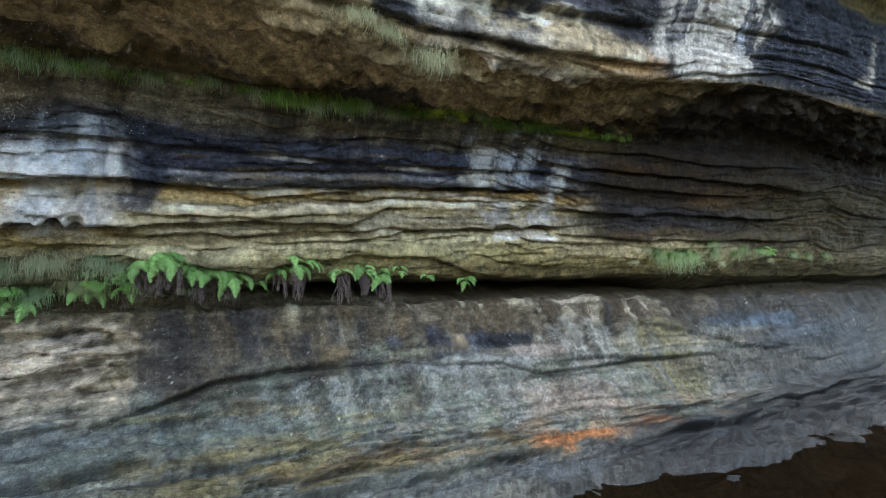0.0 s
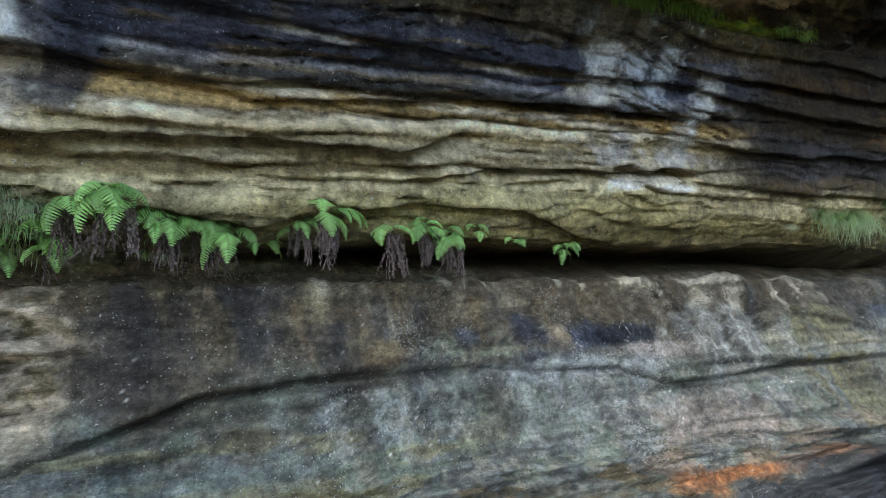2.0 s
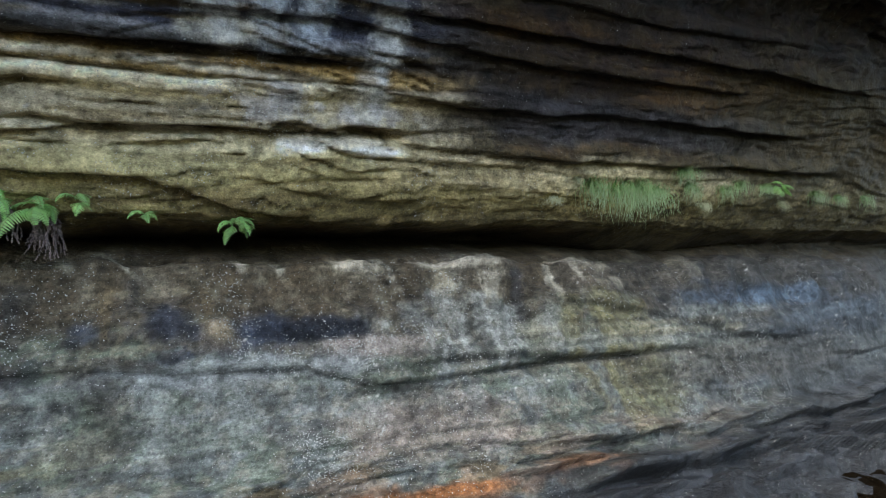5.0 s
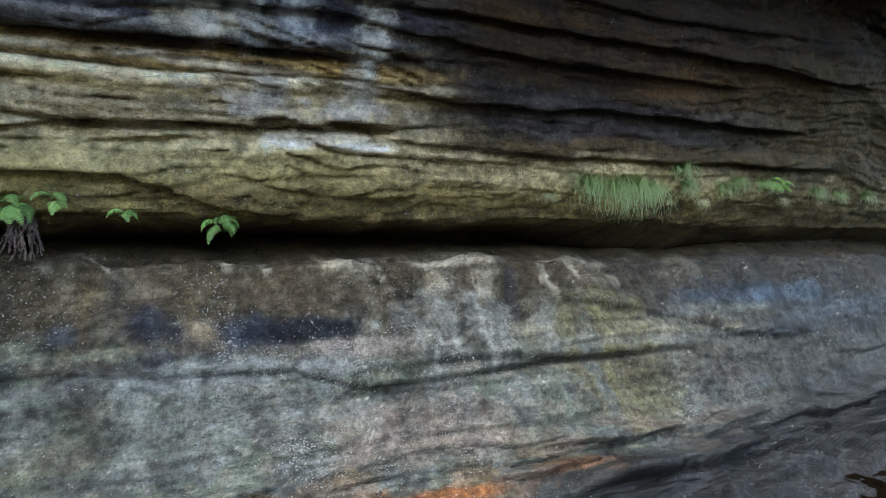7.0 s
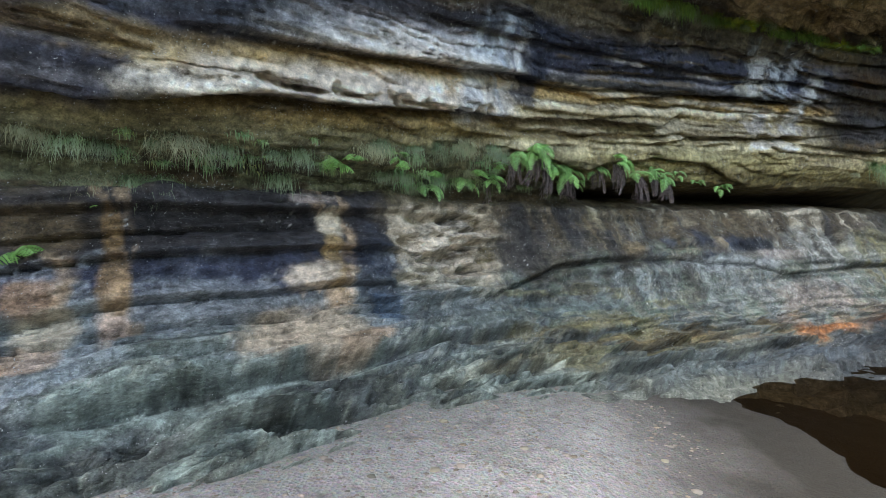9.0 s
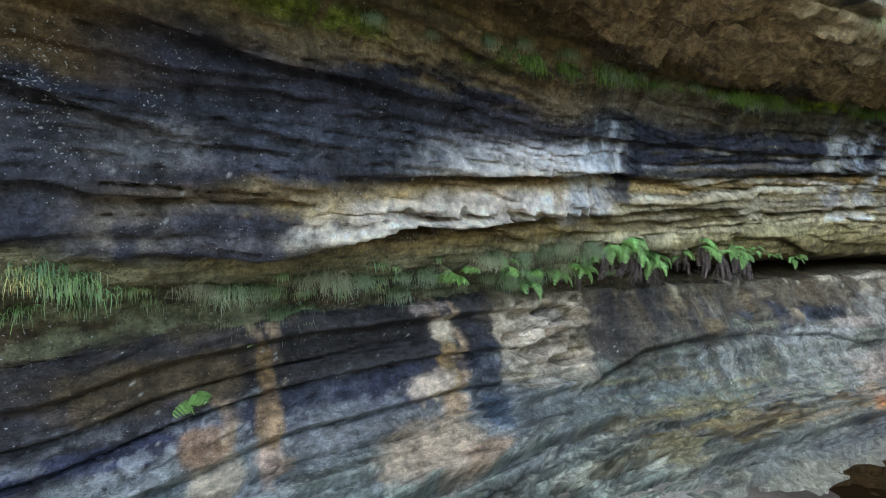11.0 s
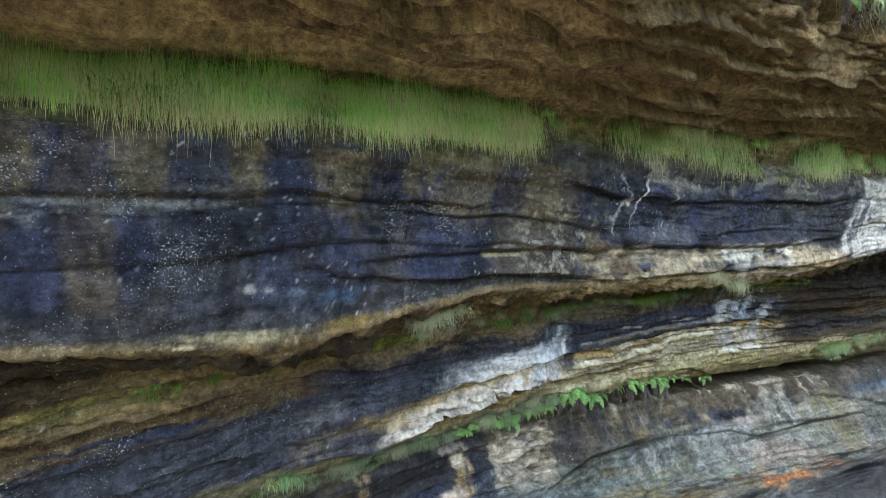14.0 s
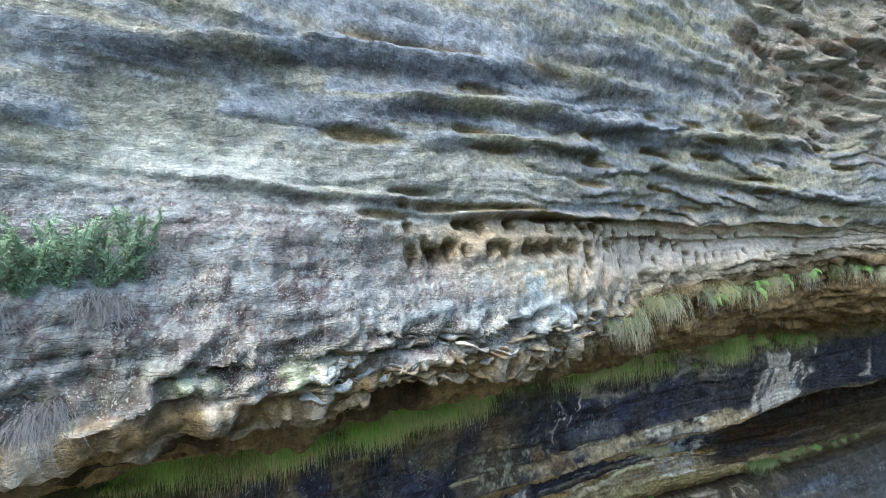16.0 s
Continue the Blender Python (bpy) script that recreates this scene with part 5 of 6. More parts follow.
for k in range(150):
    c = -5.4 + 3.7 * k / 149 + rnd.uniform(-.06, .06)
    v = rnd.choice((15.86, 15.92, 15.98, 16.04, 16.1, 16.2, 16.3)) + .1 * step(-5.3, -5.9, c)
    low = v < 16
    flake(c, v, rnd.uniform(.08, .3), rnd.uniform(.03, .10), radians(rnd.uniform(-70, -15) if low else rnd.uniform(-35, 15)), radians(rnd.uniform(-10, 70)),
          rnd.choice(((.40, .33, .22), (.46, .40, .31), (.30, .23, .13)) if low else ((.36, .41, .44), (.45, .45, .43), (.42, .36, .27))), 900 + k)


def cliff_body():
    """The hill behind the rock face: a bush-covered top and two plain ends."""
    verts, faces = [], []
    top = POS[-1, ::12]
    back = np.array([-SN, CS, 0.0])
    for push, rise in ((0, 0), (2.5, .9), (12, 3.0), (40, 6.0)):
        verts += [tuple(p + back * push + np.array([0, 0, rise])) for p in top]
    n = len(top)
    faces += [(k * n + j, k * n + j + 1, (k + 1) * n + j + 1, (k + 1) * n + j) for k in range(3) for j in range(n - 1)]
    for edge in (POS[::10, 0], POS[::10, -1]):
        m, count = len(verts), len(edge)
        verts += [tuple(p) for p in edge] + [tuple(p + back * (46 - (p * back).sum())) for p in edge]
        faces += [(m + k, m + k + 1, m + count + k + 1, m + count + k) for k in range(count - 1)]
    me = bpy.data.meshes.new("hill")
    me.from_pydata(verts, [], faces)
    me.materials.append(BUSH)
    tagged(new("backdrop", me), "bush-covered hill above and behind the rock face", "hill", kind="structure")


cliff_body()

# ---------------------------------------------------------------- ground and pool
def ground_height(s, q):
    reach = s - 1.0 - .22 * (np.clip(q, -3, 5) - 3.1) * np.where(q < 3.1, 1.0, 2.27) - .22 * fbm(s * .9, q * .9, 203, 4, .5)
    z = .36 - .02 * np.clip(5 - q, 0, 6) - .26 * step(-2.6, 0, reach) - .6 * step(-.3, 4.5, reach)
    z = z + .9 * np.maximum(step(-4.5, -7.5, q), step(13.5, 16.5, s))
    return z + .03 * fbm(s * .8, q * .8, 201, 3) + .008 * fbm(s * 6, q * 6, 202, 3)


def ground():
    near_s, near_q = np.arange(-12, 14, .06), np.arange(-8, 7.5, .06)
    far = np.array([10, 25, 60, 150, 400, 1000])
    s_line = np.concatenate([-12 - far[::-1], near_s, 14 + far])
    q_line = np.concatenate([-8 - far[::-1], near_q, [9, 20, 60, 400]])
    gs, gq = np.meshgrid(s_line, q_line)
    gz = ground_height(gs, gq)
    pts = np.stack([CS * gs - SN * gq, SN * gs + CS * gq, gz], -1).reshape(-1, 3)
    idx = np.arange(gs.size).reshape(gs.shape)
    quads = np.stack([idx[:-1, :-1], idx[:-1, 1:], idx[1:, 1:], idx[1:, :-1]], -1).reshape(-1, 4)
    me = bpy.data.meshes.new("ground")
    me.from_pydata(pts.tolist(), [], quads.tolist())
    me.polygons.foreach_set("use_smooth", np.ones(len(quads), bool))
    me.materials.append(SAND)
    tagged(new("ground", me), "pinkish-grey gravelly sand floor under the overhang", "ground", kind="structure")


def hillside():
    """Unseen bush-covered slope closing the gully behind the camera, added to block low sky."""
    hs, hq = np.meshgrid(np.arange(-60, 61, 2.0), np.arange(-60, -10, 2.0))
    hz = np.clip((-14 - hq) * .6, -.5, 15) + .8 * fbm(hs * .15, hq * .15, 211, 3)
    pts = np.stack([CS * hs - SN * hq, SN * hs + CS * hq, hz], -1).reshape(-1, 3)
    idx = np.arange(hs.size).reshape(hs.shape)
    quads = np.stack([idx[:-1, :-1], idx[:-1, 1:], idx[1:, 1:], idx[1:, :-1]], -1).reshape(-1, 4)
    me = bpy.data.meshes.new("hillside")
    me.from_pydata(pts.tolist(), [], quads.tolist())
    me.materials.append(BUSH)
    tagged(new("backdrop", me), "unseen dark bush-covered gully side, added to block low sky light", "hillside", kind="structure")


def sky_blocking_bank():
    """Unseen steep bush-covered bank beyond the pool, added to block sky light from there."""
    hs, hq = np.meshgrid(np.arange(14.5, 40, 1.5), np.arange(-30, 3.1, 1.5))
    hz = np.clip((hs - 14.5 + .25 * (hq + 6)) * 2.4, -.6, 16) + .6 * fbm(hs * .3, hq * .3, 212, 3)
    pts = np.stack([CS * hs - SN * hq, SN * hs + CS * hq, hz], -1).reshape(-1, 3)
    idx = np.arange(hs.size).reshape(hs.shape)
    quads = np.stack([idx[:-1, :-1], idx[:-1, 1:], idx[1:, 1:], idx[1:, :-1]], -1).reshape(-1, 4)
    me = bpy.data.meshes.new("bank")
    me.from_pydata(pts.tolist(), [], quads.tolist())
    me.materials.append(BUSH)
    tagged(new("backdrop", me), "unseen dark bush-covered bank, added beyond the pool to block sky light", "hillside", kind="structure")


ground()
hillside()
sky_blocking_bank()
pool = bpy.data.meshes.new("water")
pool.from_pydata([place(s, q, 0.0) for s, q in ((-8.5, -9), (17, -9), (19.8, 7), (-8.5, 7))], [], [(0, 1, 2, 3)])
pool.materials.append(WATER)
tagged(new("water", pool), "still tea-brown pool at the foot of the cliff", "water", kind="structure")

# ---------------------------------------------------------------- plants
def leaf_mesh(name, verts, faces, tints, material):
    me = bpy.data.meshes.new(name)
    me.from_pydata(verts, [], faces)
    at = me.color_attributes.new("tint", "FLOAT_COLOR", "POINT")
    at.data.foreach_set("color", np.array([(*t, 1.0) for t in tints], np.float32).ravel())
    me.polygons.foreach_set("use_smooth", np.ones(len(faces), bool))
    me.materials.append(material)
    return me


def frond_mesh(name, material, seed, length=.3, wide=.36, rise=55, droop=125, pairs=19):
    """A pinnate fern frond from the origin towards -y, rising and then arching over; with tapering toothed leaflets."""
    rnd = random.Random(seed)
    verts, faces, tints = [], [], []
    spots, y, z = [], 0.0, 0.0
    for k in range(pairs + 1):
        t = k / pairs
        a = radians(rise - (rise + droop) * t ** 1.1 * .75)
        spots.append((t, Vector((.012 * math.sin(4 * t + seed), y, z)), a))
        y -= length / pairs * math.cos(a)
        z += length / pairs * math.sin(a)
    for (t, p, a), (t2, p2, a2) in zip(spots[:-1], spots[1:]):
        w = .0028 * (1.15 - t)
        n = len(verts)
        verts += [p + Vector((-w, 0, 0)), p + Vector((w, 0, 0)), p2 + Vector((w, 0, 0)), p2 + Vector((-w, 0, 0))]
        faces.append((n, n + 1, n + 2, n + 3))
        tints += [(1.1, .8, .6)] * 4
        if t < .12:
            continue
        reach = length * wide * min(1, (t - .06) * 7) * (1.04 - t) ** .85 * 1.25 * rnd.uniform(.88, 1.1)
        forward = Vector((0, -math.cos(a), math.sin(a)))
        normal = Vector((0, math.sin(a), math.cos(a)))
        for side in (-1, 1):
            way = (Vector((side, 0, 0)) + forward * .5 - normal * (.18 + rnd.uniform(0, .25))).normalized()
            across = (forward - way * forward.dot(way)).normalized() * length / pairs * .47
            g, n, lobes = rnd.uniform(.75, 1.2), len(verts), 4
            # a lobed leaflet: a midline with a toothed edge on both sides
            for k in range(lobes + 1):
                u = k / lobes
                c = p + way * reach * u - normal * reach * .22 * u * u
                half = across * (1 - u) ** .6 * (.8 + .2 * (k % 2))
                notch = way * reach / lobes * .45
                verts += [c, c + half + notch, c - half + notch]
                tints += [(g * (1 + .2 * u), g * (1 + .08 * u), g)] * 3
                if k:
                    m = n + 3 * k
                    faces += [(m - 3, m, m + 1, m - 2), (m - 3, m - 1, m + 2, m)]
    return leaf_mesh(name, verts, faces, tints, material)


FRONDS = [frond_mesh("frond", FERN_GREEN, k, .34, .27 + .03 * (k % 3), 5 + 14 * k, 145 + 6 * k) for k in range(4)]
BRIGHT = [frond_mesh("frond", LEAF_GREEN, 20 + k, .22, .5, 10 + 10 * k, 110, 9) for k in range(2)]


def withered_mesh(seed):
    """A dead frond hanging limp, its leaflets shrivelled round the stalk."""
    rnd = random.Random(seed)
    verts, faces, tints = [], [], []
    for strand in range(6):
        p = Vector((rnd.uniform(-.055, .055), rnd.uniform(-.06, -.01), rnd.uniform(-.01, .03)))
        way = Vector((rnd.gauss(0, .2), -.25, -1)).normalized()
        for k in range(26):
            p = p + way * .011 + Vector((rnd.gauss(0, .0016), rnd.gauss(0, .0016), 0))
            way = (way + Vector((rnd.gauss(0, .05), .02, -.05))).normalized()
            side = Vector((rnd.gauss(0, .6), rnd.gauss(0, .4), rnd.gauss(-1.3, .4))).normalized() * rnd.uniform(.015, .04) * (1.1 - k / 30)
            thick = side.cross(Vector((rnd.random(), rnd.random(), rnd.random()))).normalized() * .006
            n = len(verts)
            verts += [p - way * .007 - thick * .3, p + side * .5 + thick, p + side, p + side * .4 - thick]
            faces.append((n, n + 1, n + 2, n + 3))
            g = rnd.uniform(.6, 1.4)
            tints += [(g, g, g)] * 4
    return leaf_mesh("dead_frond", verts, faces, tints, FERN_DEAD)


WITHERED = [withered_mesh(10 + k) for k in range(4)]


def outward(s, v):
    p, n = on_rock(s, v)
    flat = Vector((n.x, n.y, 0))
    if flat.length < .25:
        flat = Vector((SN, -CS, 0))
    return p, math.degrees(math.atan2(flat.x, -flat.y))


def fern(s, v, size, greens, browns, seed, label, fronds=None):
    rnd = random.Random(seed)
    p, yaw = outward(s, v)
    root = new("fern")
    root.matrix_world = Matrix.Translation(p) @ pose(0, 0, 0, 0, 0, yaw)
    for k in range(greens + browns):
        mesh = rnd.choice(fronds or FRONDS) if k < greens else rnd.choice(WITHERED)
        ob = new("frond" if k < greens else "dead_frond", mesh)
        ob.parent = root
        turn = -75 + 150 * (k + .5) / greens + rnd.uniform(-12, 12) if k < greens else rnd.uniform(-60, 60)
        grow = size * rnd.uniform(.75, 1.2)
        ob.matrix_local = pose(rnd.uniform(-.06, .06) * size, rnd.uniform(-.03, .02), rnd.uniform(-.04, .03) - (.05 if k >= greens else 0), rnd.uniform(-20, 15), rnd.uniform(-15, 15), turn) @ Matrix.Diagonal((grow, grow, grow, 1))
        if k >= greens:
            ob["label"] = "withered purple-brown hanging frond"
    return tagged(root, label, "fern", "ferns on the ledge")


LEDGE_FERNS = ((-.6, 4.4, .8, 4, 0), (-.1, 4.3, .8, 4, 0), (.2, 4.7, .8, 4, 1), (.36, 5.3, .9, 5, 4), (.52, 5.5, 1.05, 7, 6), (.78, 5.2, .85, 5, 5),
               (.95, 5.1, .9, 4, 2), (1.12, 5.1, .95, 6, 4), (1.42, 4.9, .6, 3, 0), (1.58, 5.25, .7, 4, 3), (1.72, 5.45, 1.0, 7, 6))
SLOT_FERNS = ((2.25, 5.2, 1.0, 2, 4), (2.52, 5.25, .8, 6, 6), (2.78, 5.12, .8, 6, 6), (2.98, 5.25, .5, 3, 0), (3.34, 5.1, .5, 4, 0), (3.92, 5.0, .6, 8, 0))
for k, row in enumerate(LEDGE_FERNS):
    fern(*row, 30 + k, "green fern with withered brown skirts on a mossy ledge" if row[4] else "small green fern growing from a mossy ledge")
for k, row in enumerate(SLOT_FERNS):
    fern(*row, 60 + k, "bright green fern hanging over a dark rock slot" if row[4] else "small bright fern sprig at a rock slot")
for k, (s, v, size) in enumerate(((-3.32, 3.15, 1.0), (-3.7, 2.62, .75), (-1.66, 4.95, .9), (-1.5, 5.05, .6), (-1.06, 5.15, .7), (-.05, 4.95, .9), (.2, 5.1, .7), (-.62, 4.95, .6), (9.1, 5.95, .9), (-2.45, 10.1, .8), (-2.2, 10.0, .7))):
    fern(s, v, size, 5, 0, 90 + k, "small bright lobed fern seedling on damp rock", BRIGHT)


def blade(verts, faces, tints, root, yaw, length, width, lift, rnd, green, straw, hang=1.0, stray=.22):
    """One drooping grass blade as a tapered strip."""
    p = Vector(root)
    way = Vector((math.sin(radians(yaw)), -math.cos(radians(yaw)), 0))
    side = Vector((way.y, -way.x, 0)).normalized() if rnd.random() < .5 else Vector((1, 0, 0))
    up = radians(lift)
    drift = Vector((rnd.gauss(0, stray), rnd.gauss(0, stray), 0))
    n, parts = len(verts), 4
    for k in range(parts + 1):
        t = k / parts
        w = width * (1 - t) ** .45 * .5 + .0004
        verts += [p - side * w, p + side * w]
        c = tuple(green[i] + (straw[i] - green[i]) * min(1, max(0, t * 2.4 - .88)) for i in range(3))
        tints += [c, c]
        a = up - (up + radians(88) * hang) * min(1, t * 1.7 + .1)
        p = p + (way * math.cos(a) + Vector((0, 0, math.sin(a))) + drift * t) * length / parts
        if k:
            m = n + 2 * k
            faces.append((m - 2, m - 1, m + 1, m))


def tuft_mesh(name, material, seed, blades=130, length=.34, spread=.10, straw=(1.7, 1.35, 1.5), width=.006, stray=.25):
    rnd = random.Random(seed)
    verts, faces, tints = [], [], []
    for _ in range(blades):
        g = rnd.uniform(.7, 1.25)
        tone = (g * rnd.uniform(.85, 1.2), g, g * .9)
        blade(verts, faces, tints, (rnd.gauss(0, spread), rnd.uniform(-.01, .03), rnd.gauss(0, spread * .35)), rnd.gauss(0, 40), length * rnd.uniform(.2, 1.15), width * rnd.uniform(.7, 1.3), rnd.uniform(5, 70), rnd, tone, straw, 1.0, stray)
    return leaf_mesh(name, verts, faces, tints, material)


TUFTS = [tuft_mesh("grass_tuft", GRASS_DULL, 300 + k, 210, .36, .07, (1.9, 1.5, 1.9), .003, .3) for k in range(4)]
LONG_TUFTS = [tuft_mesh("grass_tuft", GRASS_GREEN, 310 + k, 200, .46, .08, (5.0, 1.75, 5.6), .0035, .4) for k in range(3)]
SLOT_TUFTS = [tuft_mesh("grass_tuft", GRASS_SLOT, 350 + k, 170, .46, .055, (2.2, 1.5, 2.6), .005, .45) for k in range(3)]
GREY_TUFTS = [tuft_mesh("dry_grass", DEAD_GREY, 360 + k, 220, .5, .05, (1.2, 1.2, 1.2), .0026, .6) for k in range(3)]
LIP_TUFTS = [tuft_mesh("grass_tuft", GRASS_PALE, 340 + k, 240, .5, .07, (1.7, 1.35, 1.7), .005, .4) for k in range(3)]
DRY_TUFTS = [tuft_mesh("dry_grass", GRASS_DRY, 320 + k, 260, .36, .09, (1.1, 1.05, 1.0), .0035, .5) for k in range(3)]


def tuft(s, v, size, meshes, seed, name, label, group):
    rnd = random.Random(seed)
    p, yaw = outward(s, v)
    ob = new(name, rnd.choice(meshes))
    ob.matrix_world = Matrix.Translation(p) @ pose(0, 0, 0, 0, 0, yaw + rnd.uniform(-15, 15)) @ Matrix.Diagonal((size * rnd.uniform(.85, 1.2), size, size * rnd.uniform(.85, 1.15), 1))
    return tagged(ob, label, "grass", group)


LEDGE_TUFTS = ((-3.64, 4.9), (-3.44, 4.85), (-3.28, 4.8), (-2.98, 4.9), (-2.78, 5.0), (-2.5, 4.95), (-2.16, 5.0), (-1.96, 5.0), (-1.3, 5.2), (-.92, 5.3), (-.7, 5.35), (-.44, 5.35), (-.74, 3.5), (-2.04, 3.7), (-.9, 4.8), (-1.26, 5.3), (-.36, 5.4), (0.0, 5.4), (.15, 5.3), (-.5, 4.6), (-.15, 4.9), (-1.1, 4.6), (-3.06, 3.2), (-2.9, 3.25), (-3.36, 3.1))
for k, (s, v) in enumerate(LEDGE_TUFTS):
    tuft(s, v, (.55, .75, .65)[k % 3], TUFTS if k % 4 else DRY_TUFTS, 400 + k, "grass_tuft", "thin grey-green grass tuft hanging from the planted ledge", "tufts on the ledge")
for k, (s, v, size) in enumerate(((6.8, 5.7, .8), (7.05, 5.65, .95), (7.3, 5.7, .95), (7.5, 5.65, .8), (7.75, 6.1, .7), (7.9, 5.8, .6), (8.4, 5.8, .6), (8.6, 5.9, .6), (9.0, 5.9, .5), (9.9, 5.85, .6), (11.0, 5.85, .6), (10.4, 5.8, .5))):
    tuft(s, v, size, SLOT_TUFTS, 440 + k, "grass_tuft", "lush green grass tuft hanging beside the rock slot", "tufts along the slot")
for k, (s, v) in enumerate(((6.45, 5.45), (6.62, 5.85), (8.2, 5.5), (9.4, 5.6))):
    tuft(s, v, .4, DRY_TUFTS, 460 + k, "dry_grass", "small straw-coloured dry grass tuft on bare rock", "dry tufts")
for k, (s, v, size) in enumerate(((1.16, 9.2, .5), (1.64, 9.15, .6), (1.84, 9.25, .6), (2.16, 9.5, .6), (2.44, 9.25, .55), (2.6, 9.3, .45), (.34, 9.0, .6), (.76, 9.25, .6), (-.04, 9.1, .6), (-.28, 9.0, .6), (-.5, 9.0, .7), (3.2, 9.5, .45), (3.5, 9.75, .5), (-2.75, 8.7, .45), (-2.3, 8.7, .45), (-1.84, 8.95, .45), (-1.5, 9.15, .5), (-1.0, 9.2, .55))):
    tuft(s, v, size, TUFTS, 470 + k, "grass_tuft", "short green grass tuft on the damp ledge below the brow", "tufts under the brow")
for k, (s, v, size) in enumerate(((1.86, 10.98, .6), (2.28, 10.9, .95), (-3.15, 10.65, .9), (-2.95, 10.6, 1.0), (-2.72, 10.65, .8), (1.58, 11.05, .7))):
    tuft(s, v, size, DRY_TUFTS, 500 + k, "dry_grass", "pale straggling grass tuft hanging from the brow", "tufts on the brow")
for k, (s, v, size) in enumerate(((-.64, 14.1, .75), (-.2, 13.95, .8), (0.0, 14.2, .9), (.34, 14.2, 1.0), (.9, 13.9, .9), (1.2, 14.1, .9), (1.5, 14.0, .8), (.1, 13.7, .8), (2.5, 14.2, .9), (2.2, 14.1, .7), (2.1, 13.3, .6), (2.8, 13.2, .6), (3.4, 13.4, .6), (4.6, 13.7, .7), (-1.2, 13.9, .6), (-1.7, 13.9, .7), (1.46, 13.4, .6), (3.2, 14.0, .7), (3.9, 14.0, .7), (5.3, 13.8, .8), (6.2, 13.7, .8))):
    tuft(s, v, size, LONG_TUFTS, 520 + k, "grass_tuft", "green and straw grass tuft hanging below the roof", "tufts under the roof")
for k, (s, v, size) in enumerate(((-2.5, 15.9, .7), (-1.9, 15.95, 1.1), (-1.5, 15.95, 1.1), (-.9, 16.0, 1.2), (-.4, 15.95, 1.0), (.46, 15.95, 1.0), (.86, 16.0, 1.1), (1.1, 15.9, 1.0), (1.5, 15.8, 1.1), (2.1, 15.85, 1.1), (2.5, 15.8, 1.0), (3.2, 15.8, 1.1), (3.9, 15.8, 1.1), (4.5, 15.75, 1.1), (5.3, 15.7, 1.1), (6.2, 15.7, 1.1), (-2.2, 16.1, .5))):
    tuft(s, v, size, LIP_TUFTS if k % 3 else DRY_TUFTS, 550 + k, "grass_tuft", "long grey-green grass hanging from the outer lip", "tufts on the outer lip")
for k, s in enumerate((.7, 1.2, 1.9, 2.6, 3.4, 4.2, 5.0)):
    fern(s, 15.9 - .02 * k, 1.0, 4, 2, 580 + k, "dull green fern with dead fronds on the outer lip")


def band(name, s0, s1, low, high, clumps, blades, length, seed, label, straw=(5.2, 1.75, 6.0), gaps=.25, material=None, width=.0045):
    """A mat of hanging grass along a ledge, grown in rounded clumps, as one piece of ground cover."""
    rnd = random.Random(seed)
    verts, faces, tints = [], [], []
    while clumps:
        s = rnd.uniform(s0, s1)
        lush = float(vnoise(np.array([s * 2.1]), np.array([seed * 1.0]), seed)[0])
        if lush < gaps * rnd.random() * 2 or (name == "moss_grass" and -4.4 < s < -1.5 and rnd.random() < .85):
            continue
        clumps -= 1
        p, yaw = outward(s, rnd.uniform(low(s), high(s)))
        out = Vector((math.sin(radians(yaw)), -math.cos(radians(yaw)), 0))
        along = Vector((-out.y, out.x, 0))
        g0, size = rnd.uniform(.5, 2.2), length * (.25 + .85 * lush) * rnd.uniform(.5, 1.3)
        warm, lean = rnd.uniform(.8, 1.35) * rnd.choice((1, 1, 1, 1.3)), rnd.gauss(0, 12)
        for _ in range(blades):
            g = g0 * rnd.uniform(.65, 1.3)
            tone = (g * warm * rnd.uniform(.75, 1.05), g * 1.05, g * .8)
            old = straw if rnd.random() < .85 else (tone[0] * 1.1, tone[1], tone[2])
            root = p + out * rnd.uniform(0, .3 * size) + along * rnd.gauss(0, .3 * size) + Vector((0, 0, rnd.gauss(0, .13 * size)))
            blade(verts, faces, tints, root, yaw + lean + rnd.gauss(0, 45), size * rnd.uniform(.45, 1.1), width * rnd.uniform(.7, 1.4), rnd.uniform(0, 75), rnd, tone, old, 1.0, .14)
    tagged(new(name, leaf_mesh(name, verts, faces, tints, material or GRASS_GREEN)), label, "grass", kind="stuff")


band("hanging_grass", -8.6, -1.95, lambda s: 13.25, lambda s: 13.98, 330, 190, .42, 601, "thick green grass curtain with straw tips below the roof", gaps=.25, width=.0026)
band("hanging_grass", -1.9, 6.5, lambda s: 13.4, lambda s: 14.05, 70, 90, .42, 602, "thinner patchy grass fringe below the roof", gaps=.6, width=.003)
band("moss_grass", -5.6, 5.6, lambda s: float(np.interp(s, [-6, -3, 0, 3, 5.5], [8.25, 8.4, 8.85, 9.4, 9.55])), lambda s: float(np.interp(s, [-6, -3, 0, 3, 5.5], [8.5, 8.6, 9.1, 9.65, 9.75])), 150, 36, .17, 603, "short bright moss and grass on the ledge below the brow", (1.1, 1.1, .9), gaps=.55, material=MOSS)
band("ledge_grass", -4.6, 1.4, lambda s: 4.3, lambda s: 5.3, 70, 40, .17, 604, "fine grey-green grass over the planted ledge", (1.6, 1.4, 1.5), gaps=.35, material=GRASS_DULL)


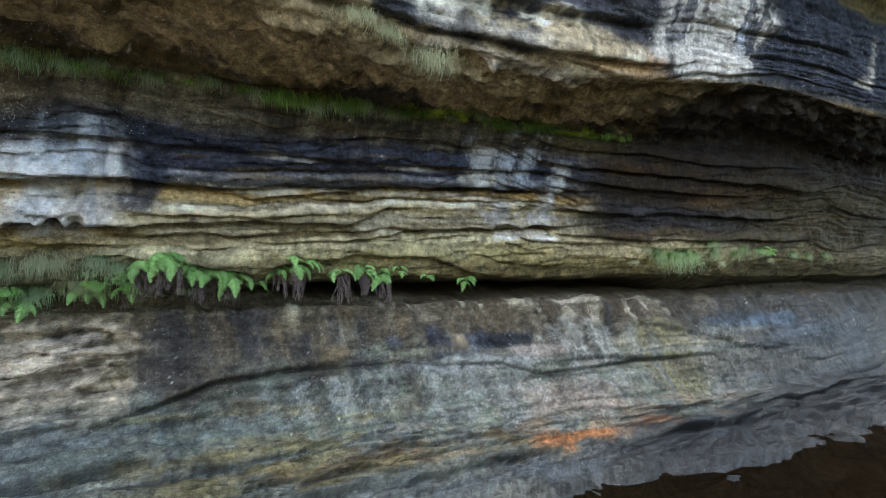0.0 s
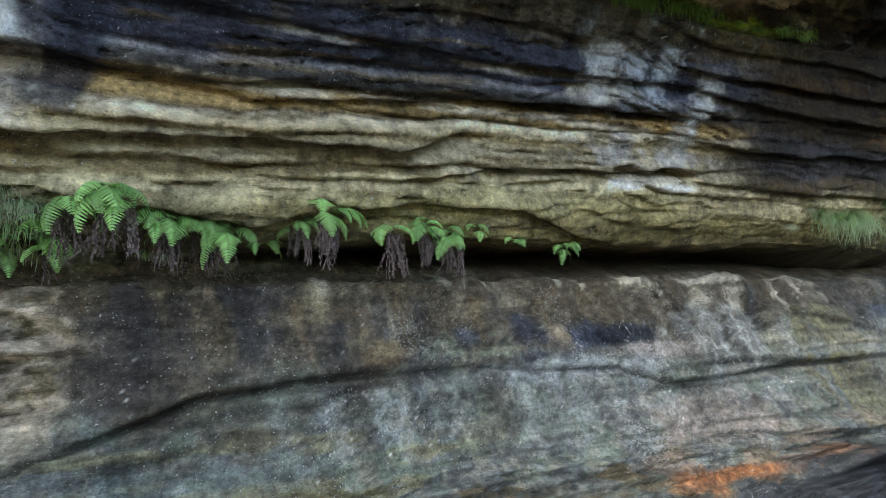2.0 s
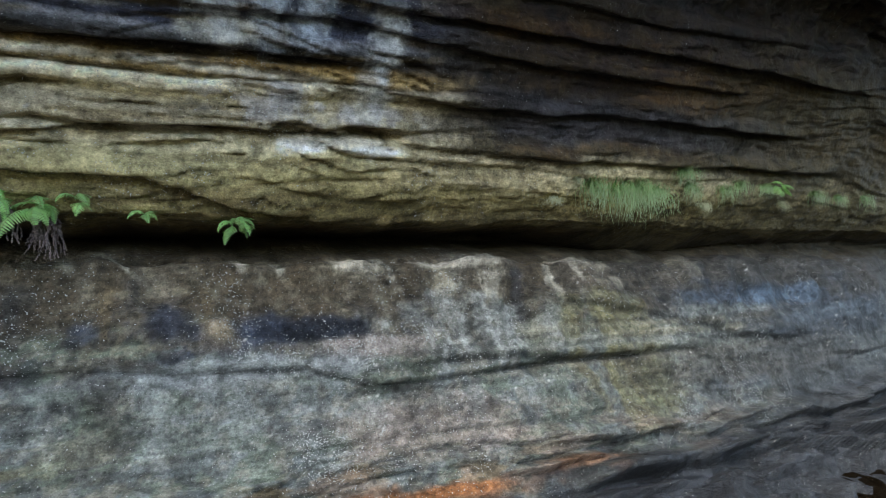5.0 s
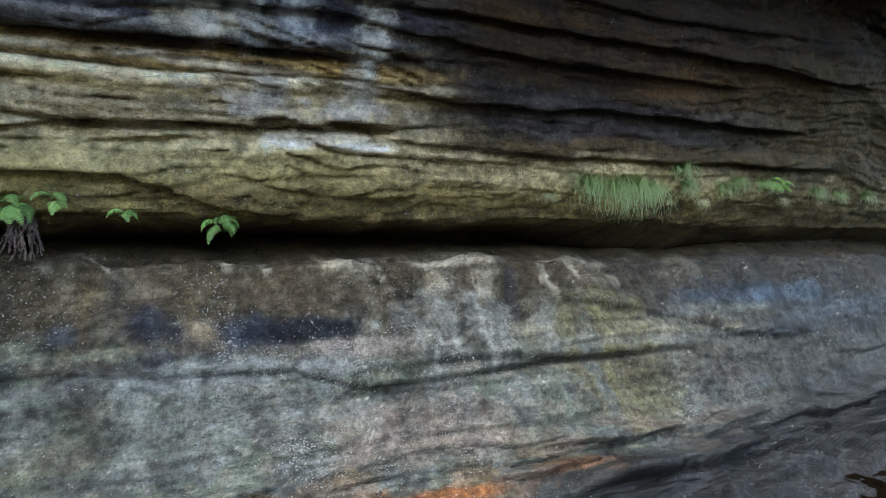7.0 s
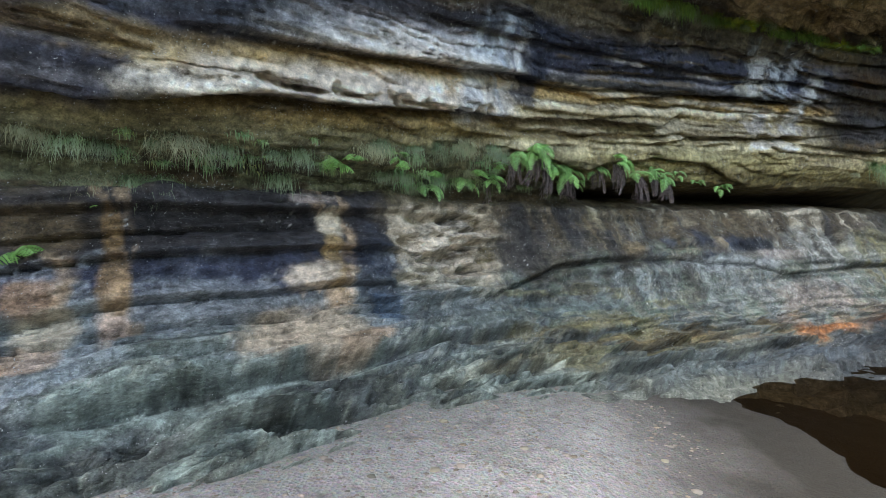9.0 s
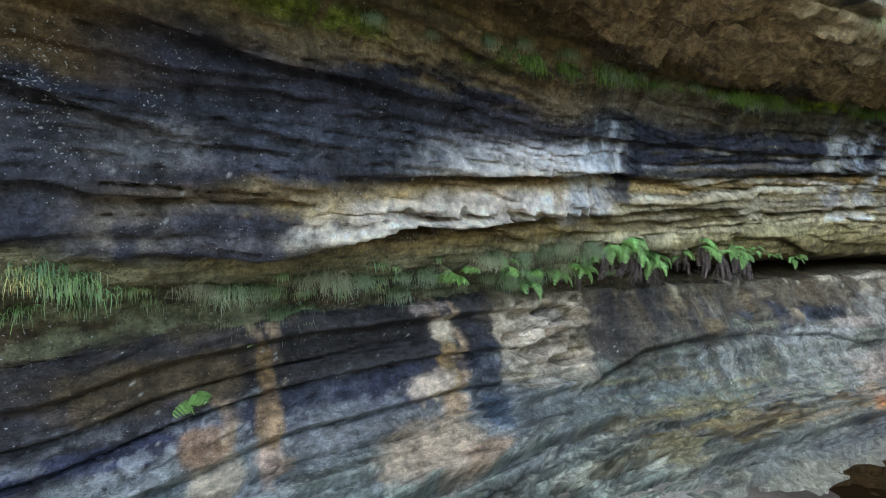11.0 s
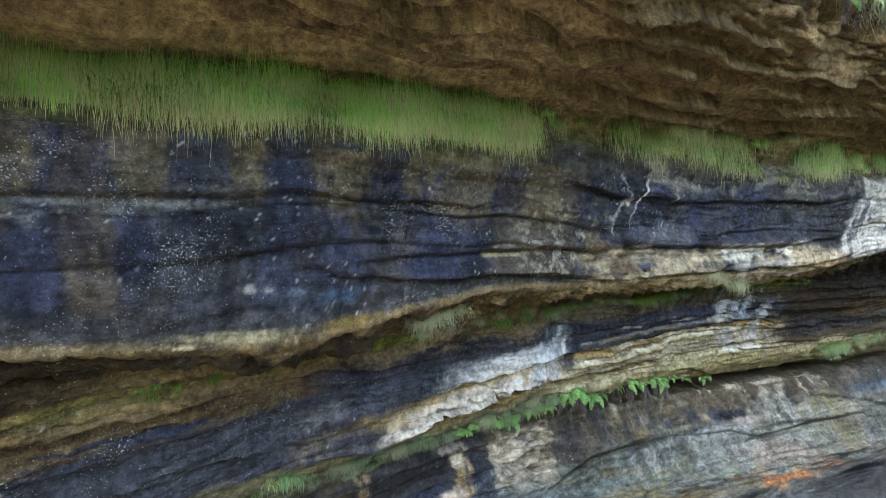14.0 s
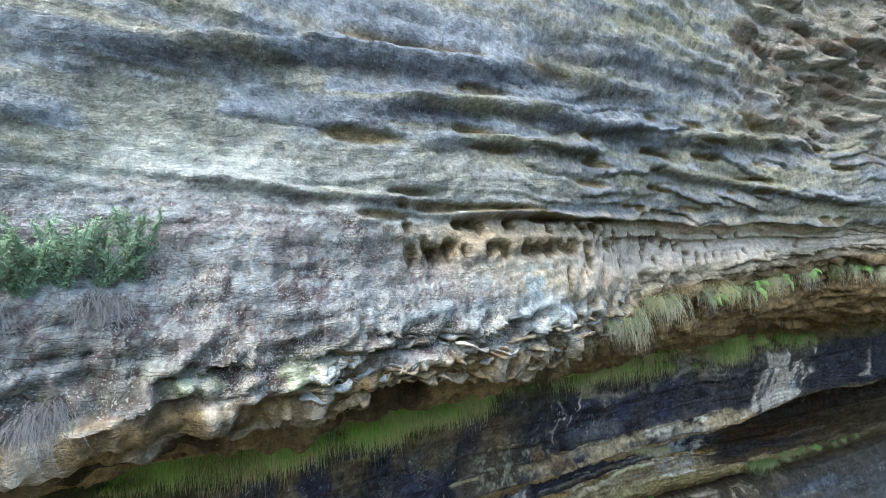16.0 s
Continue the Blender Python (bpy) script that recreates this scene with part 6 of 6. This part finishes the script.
def shrub(s, v, size, seed):
    """A wispy shrub: bent grey stems with many narrow leaves."""
    rnd = random.Random(seed)
    p, yaw = outward(s, v)
    root = new("shrub")
    root.matrix_world = Matrix.Translation(p) @ pose(0, 0, 0, 0, 0, yaw)
    for k in range(9):
        verts, faces, tints, lv, lf, lt = [], [], [], [], [], []
        turn, lean = radians(-80 + 20 * k + rnd.uniform(-8, 8)), radians(rnd.uniform(35, 75))
        way = Vector((math.sin(turn) * math.cos(lean), -math.cos(turn) * math.cos(lean) * .6, math.sin(lean)))
        a = Vector((0, 0, 0))
        for j in range(7):
            b = a + (way + Vector((rnd.uniform(-.25, .25), rnd.uniform(-.25, .25), rnd.uniform(-.2, .1)))) * size * .09
            n, w = len(verts), .006 * (1 - j / 8)
            for c in (a, b):
                verts += [c + Vector((-w, 0, 0)), c + Vector((w * .5, -w, 0)), c + Vector((w * .5, w, 0))]
                tints += [(1, 1, 1)] * 3
            faces += [(n, n + 1, n + 4, n + 3), (n + 1, n + 2, n + 5, n + 4), (n + 2, n, n + 3, n + 5)]
            for _ in range(30):
                c = a.lerp(b, rnd.random())
                d = Vector((rnd.gauss(0, 1), rnd.gauss(0, 1), rnd.gauss(.5, 1))).normalized() * rnd.uniform(.03, .07) * size
                e = d.orthogonal().normalized() * .0045
                m, g = len(lv), rnd.uniform(.7, 1.3)
                lv += [c, c + d * .5 + e, c + d, c + d * .5 - e]
                lf.append((m, m + 1, m + 2, m + 3))
                lt += [(g, g, g)] * 4
            a = b
        stem = new("stem", leaf_mesh("stem", verts, faces, tints, TWIG))
        stem.parent = root
        leaves = new("foliage", leaf_mesh("foliage", lv, lf, lt, SHRUB_GREEN))
        leaves.parent = stem
    return tagged(root, "wispy grey-green shrub rooted in the lichen rock face", "shrub", "shrubs on the face")


for k, (s, v, size) in enumerate(((-6.74, 16.88, .62), (-6.56, 16.9, .6), (-6.3, 16.93, .62), (-6.95, 16.86, .65), (-6.42, 16.9, .5))):
    shrub(s, v, size, 640 + k)
for k, (s, v, size) in enumerate(((-6.46, 16.84, .75), (-6.38, 16.82, .7), (-6.85, 16.8, .6), (-6.64, 16.2, .7), (-6.72, 16.15, .7))):
    tuft(s, v, size * .8, GREY_TUFTS, 650 + k, "dry_grass", "dead grey grass hanging in a tangle on the rock face", "dead grass on the face")


# ---------------------------------------------------------------- gravel and litter on the sand
def pebble_bed(name, count, seed, low, high, material, label, category):
    rnd = random.Random(seed)
    verts, faces, tints = [], [], []
    while count:
        s, q = rnd.uniform(-4.5, 2.5), rnd.uniform(2.6, 5.3)
        z = float(ground_height(np.array([s]), np.array([q]))[0])
        if z < .13 or rnd.random() > .35 + .65 * (q - 2.6) / 2.7:
            continue
        count -= 1
        size, turn = rnd.uniform(low, high) * rnd.choice((.6, .8, 1)), rnd.uniform(0, 6.3)
        c, n, flat = Vector(place(s, q, z)), len(verts), rnd.uniform(.35, .7)
        for ring, (h, r) in enumerate(((-.2, 1.0), (.45, .85))):
            for k in range(5):
                a = turn + k * 1.2566 + rnd.uniform(-.25, .25)
                rr = size * r * rnd.uniform(.75, 1.15)
                verts.append(c + Vector((rr * math.cos(a), rr * .75 * math.sin(a), size * h * flat)))
        verts.append(c + Vector((0, 0, size * .75 * flat)))
        for k in range(5):
            m = (k + 1) % 5
            faces += [(n + k, n + m, n + 5 + m, n + 5 + k), (n + 5 + k, n + 5 + m, n + 10)]
        g = rnd.uniform(.5, 1.25)
        tints += [(g * rnd.uniform(.95, 1.12), g, g * rnd.uniform(.8, 1))] * 11
    tagged(new(name, leaf_mesh(name, verts, faces, tints, material)), label, category, kind="stuff")


PEBBLE = leafy("pebble_stone", (.25, .215, .185), 0, 0, .85)
pebble_bed("gravel", 2600, 701, .008, .022, PEBBLE, "scattered pale pebbles and chips on the sand", "gravel")
pebble_bed("stones", 160, 702, .015, .045, PEBBLE, "small fallen sandstone pieces near the cliff foot", "stones")
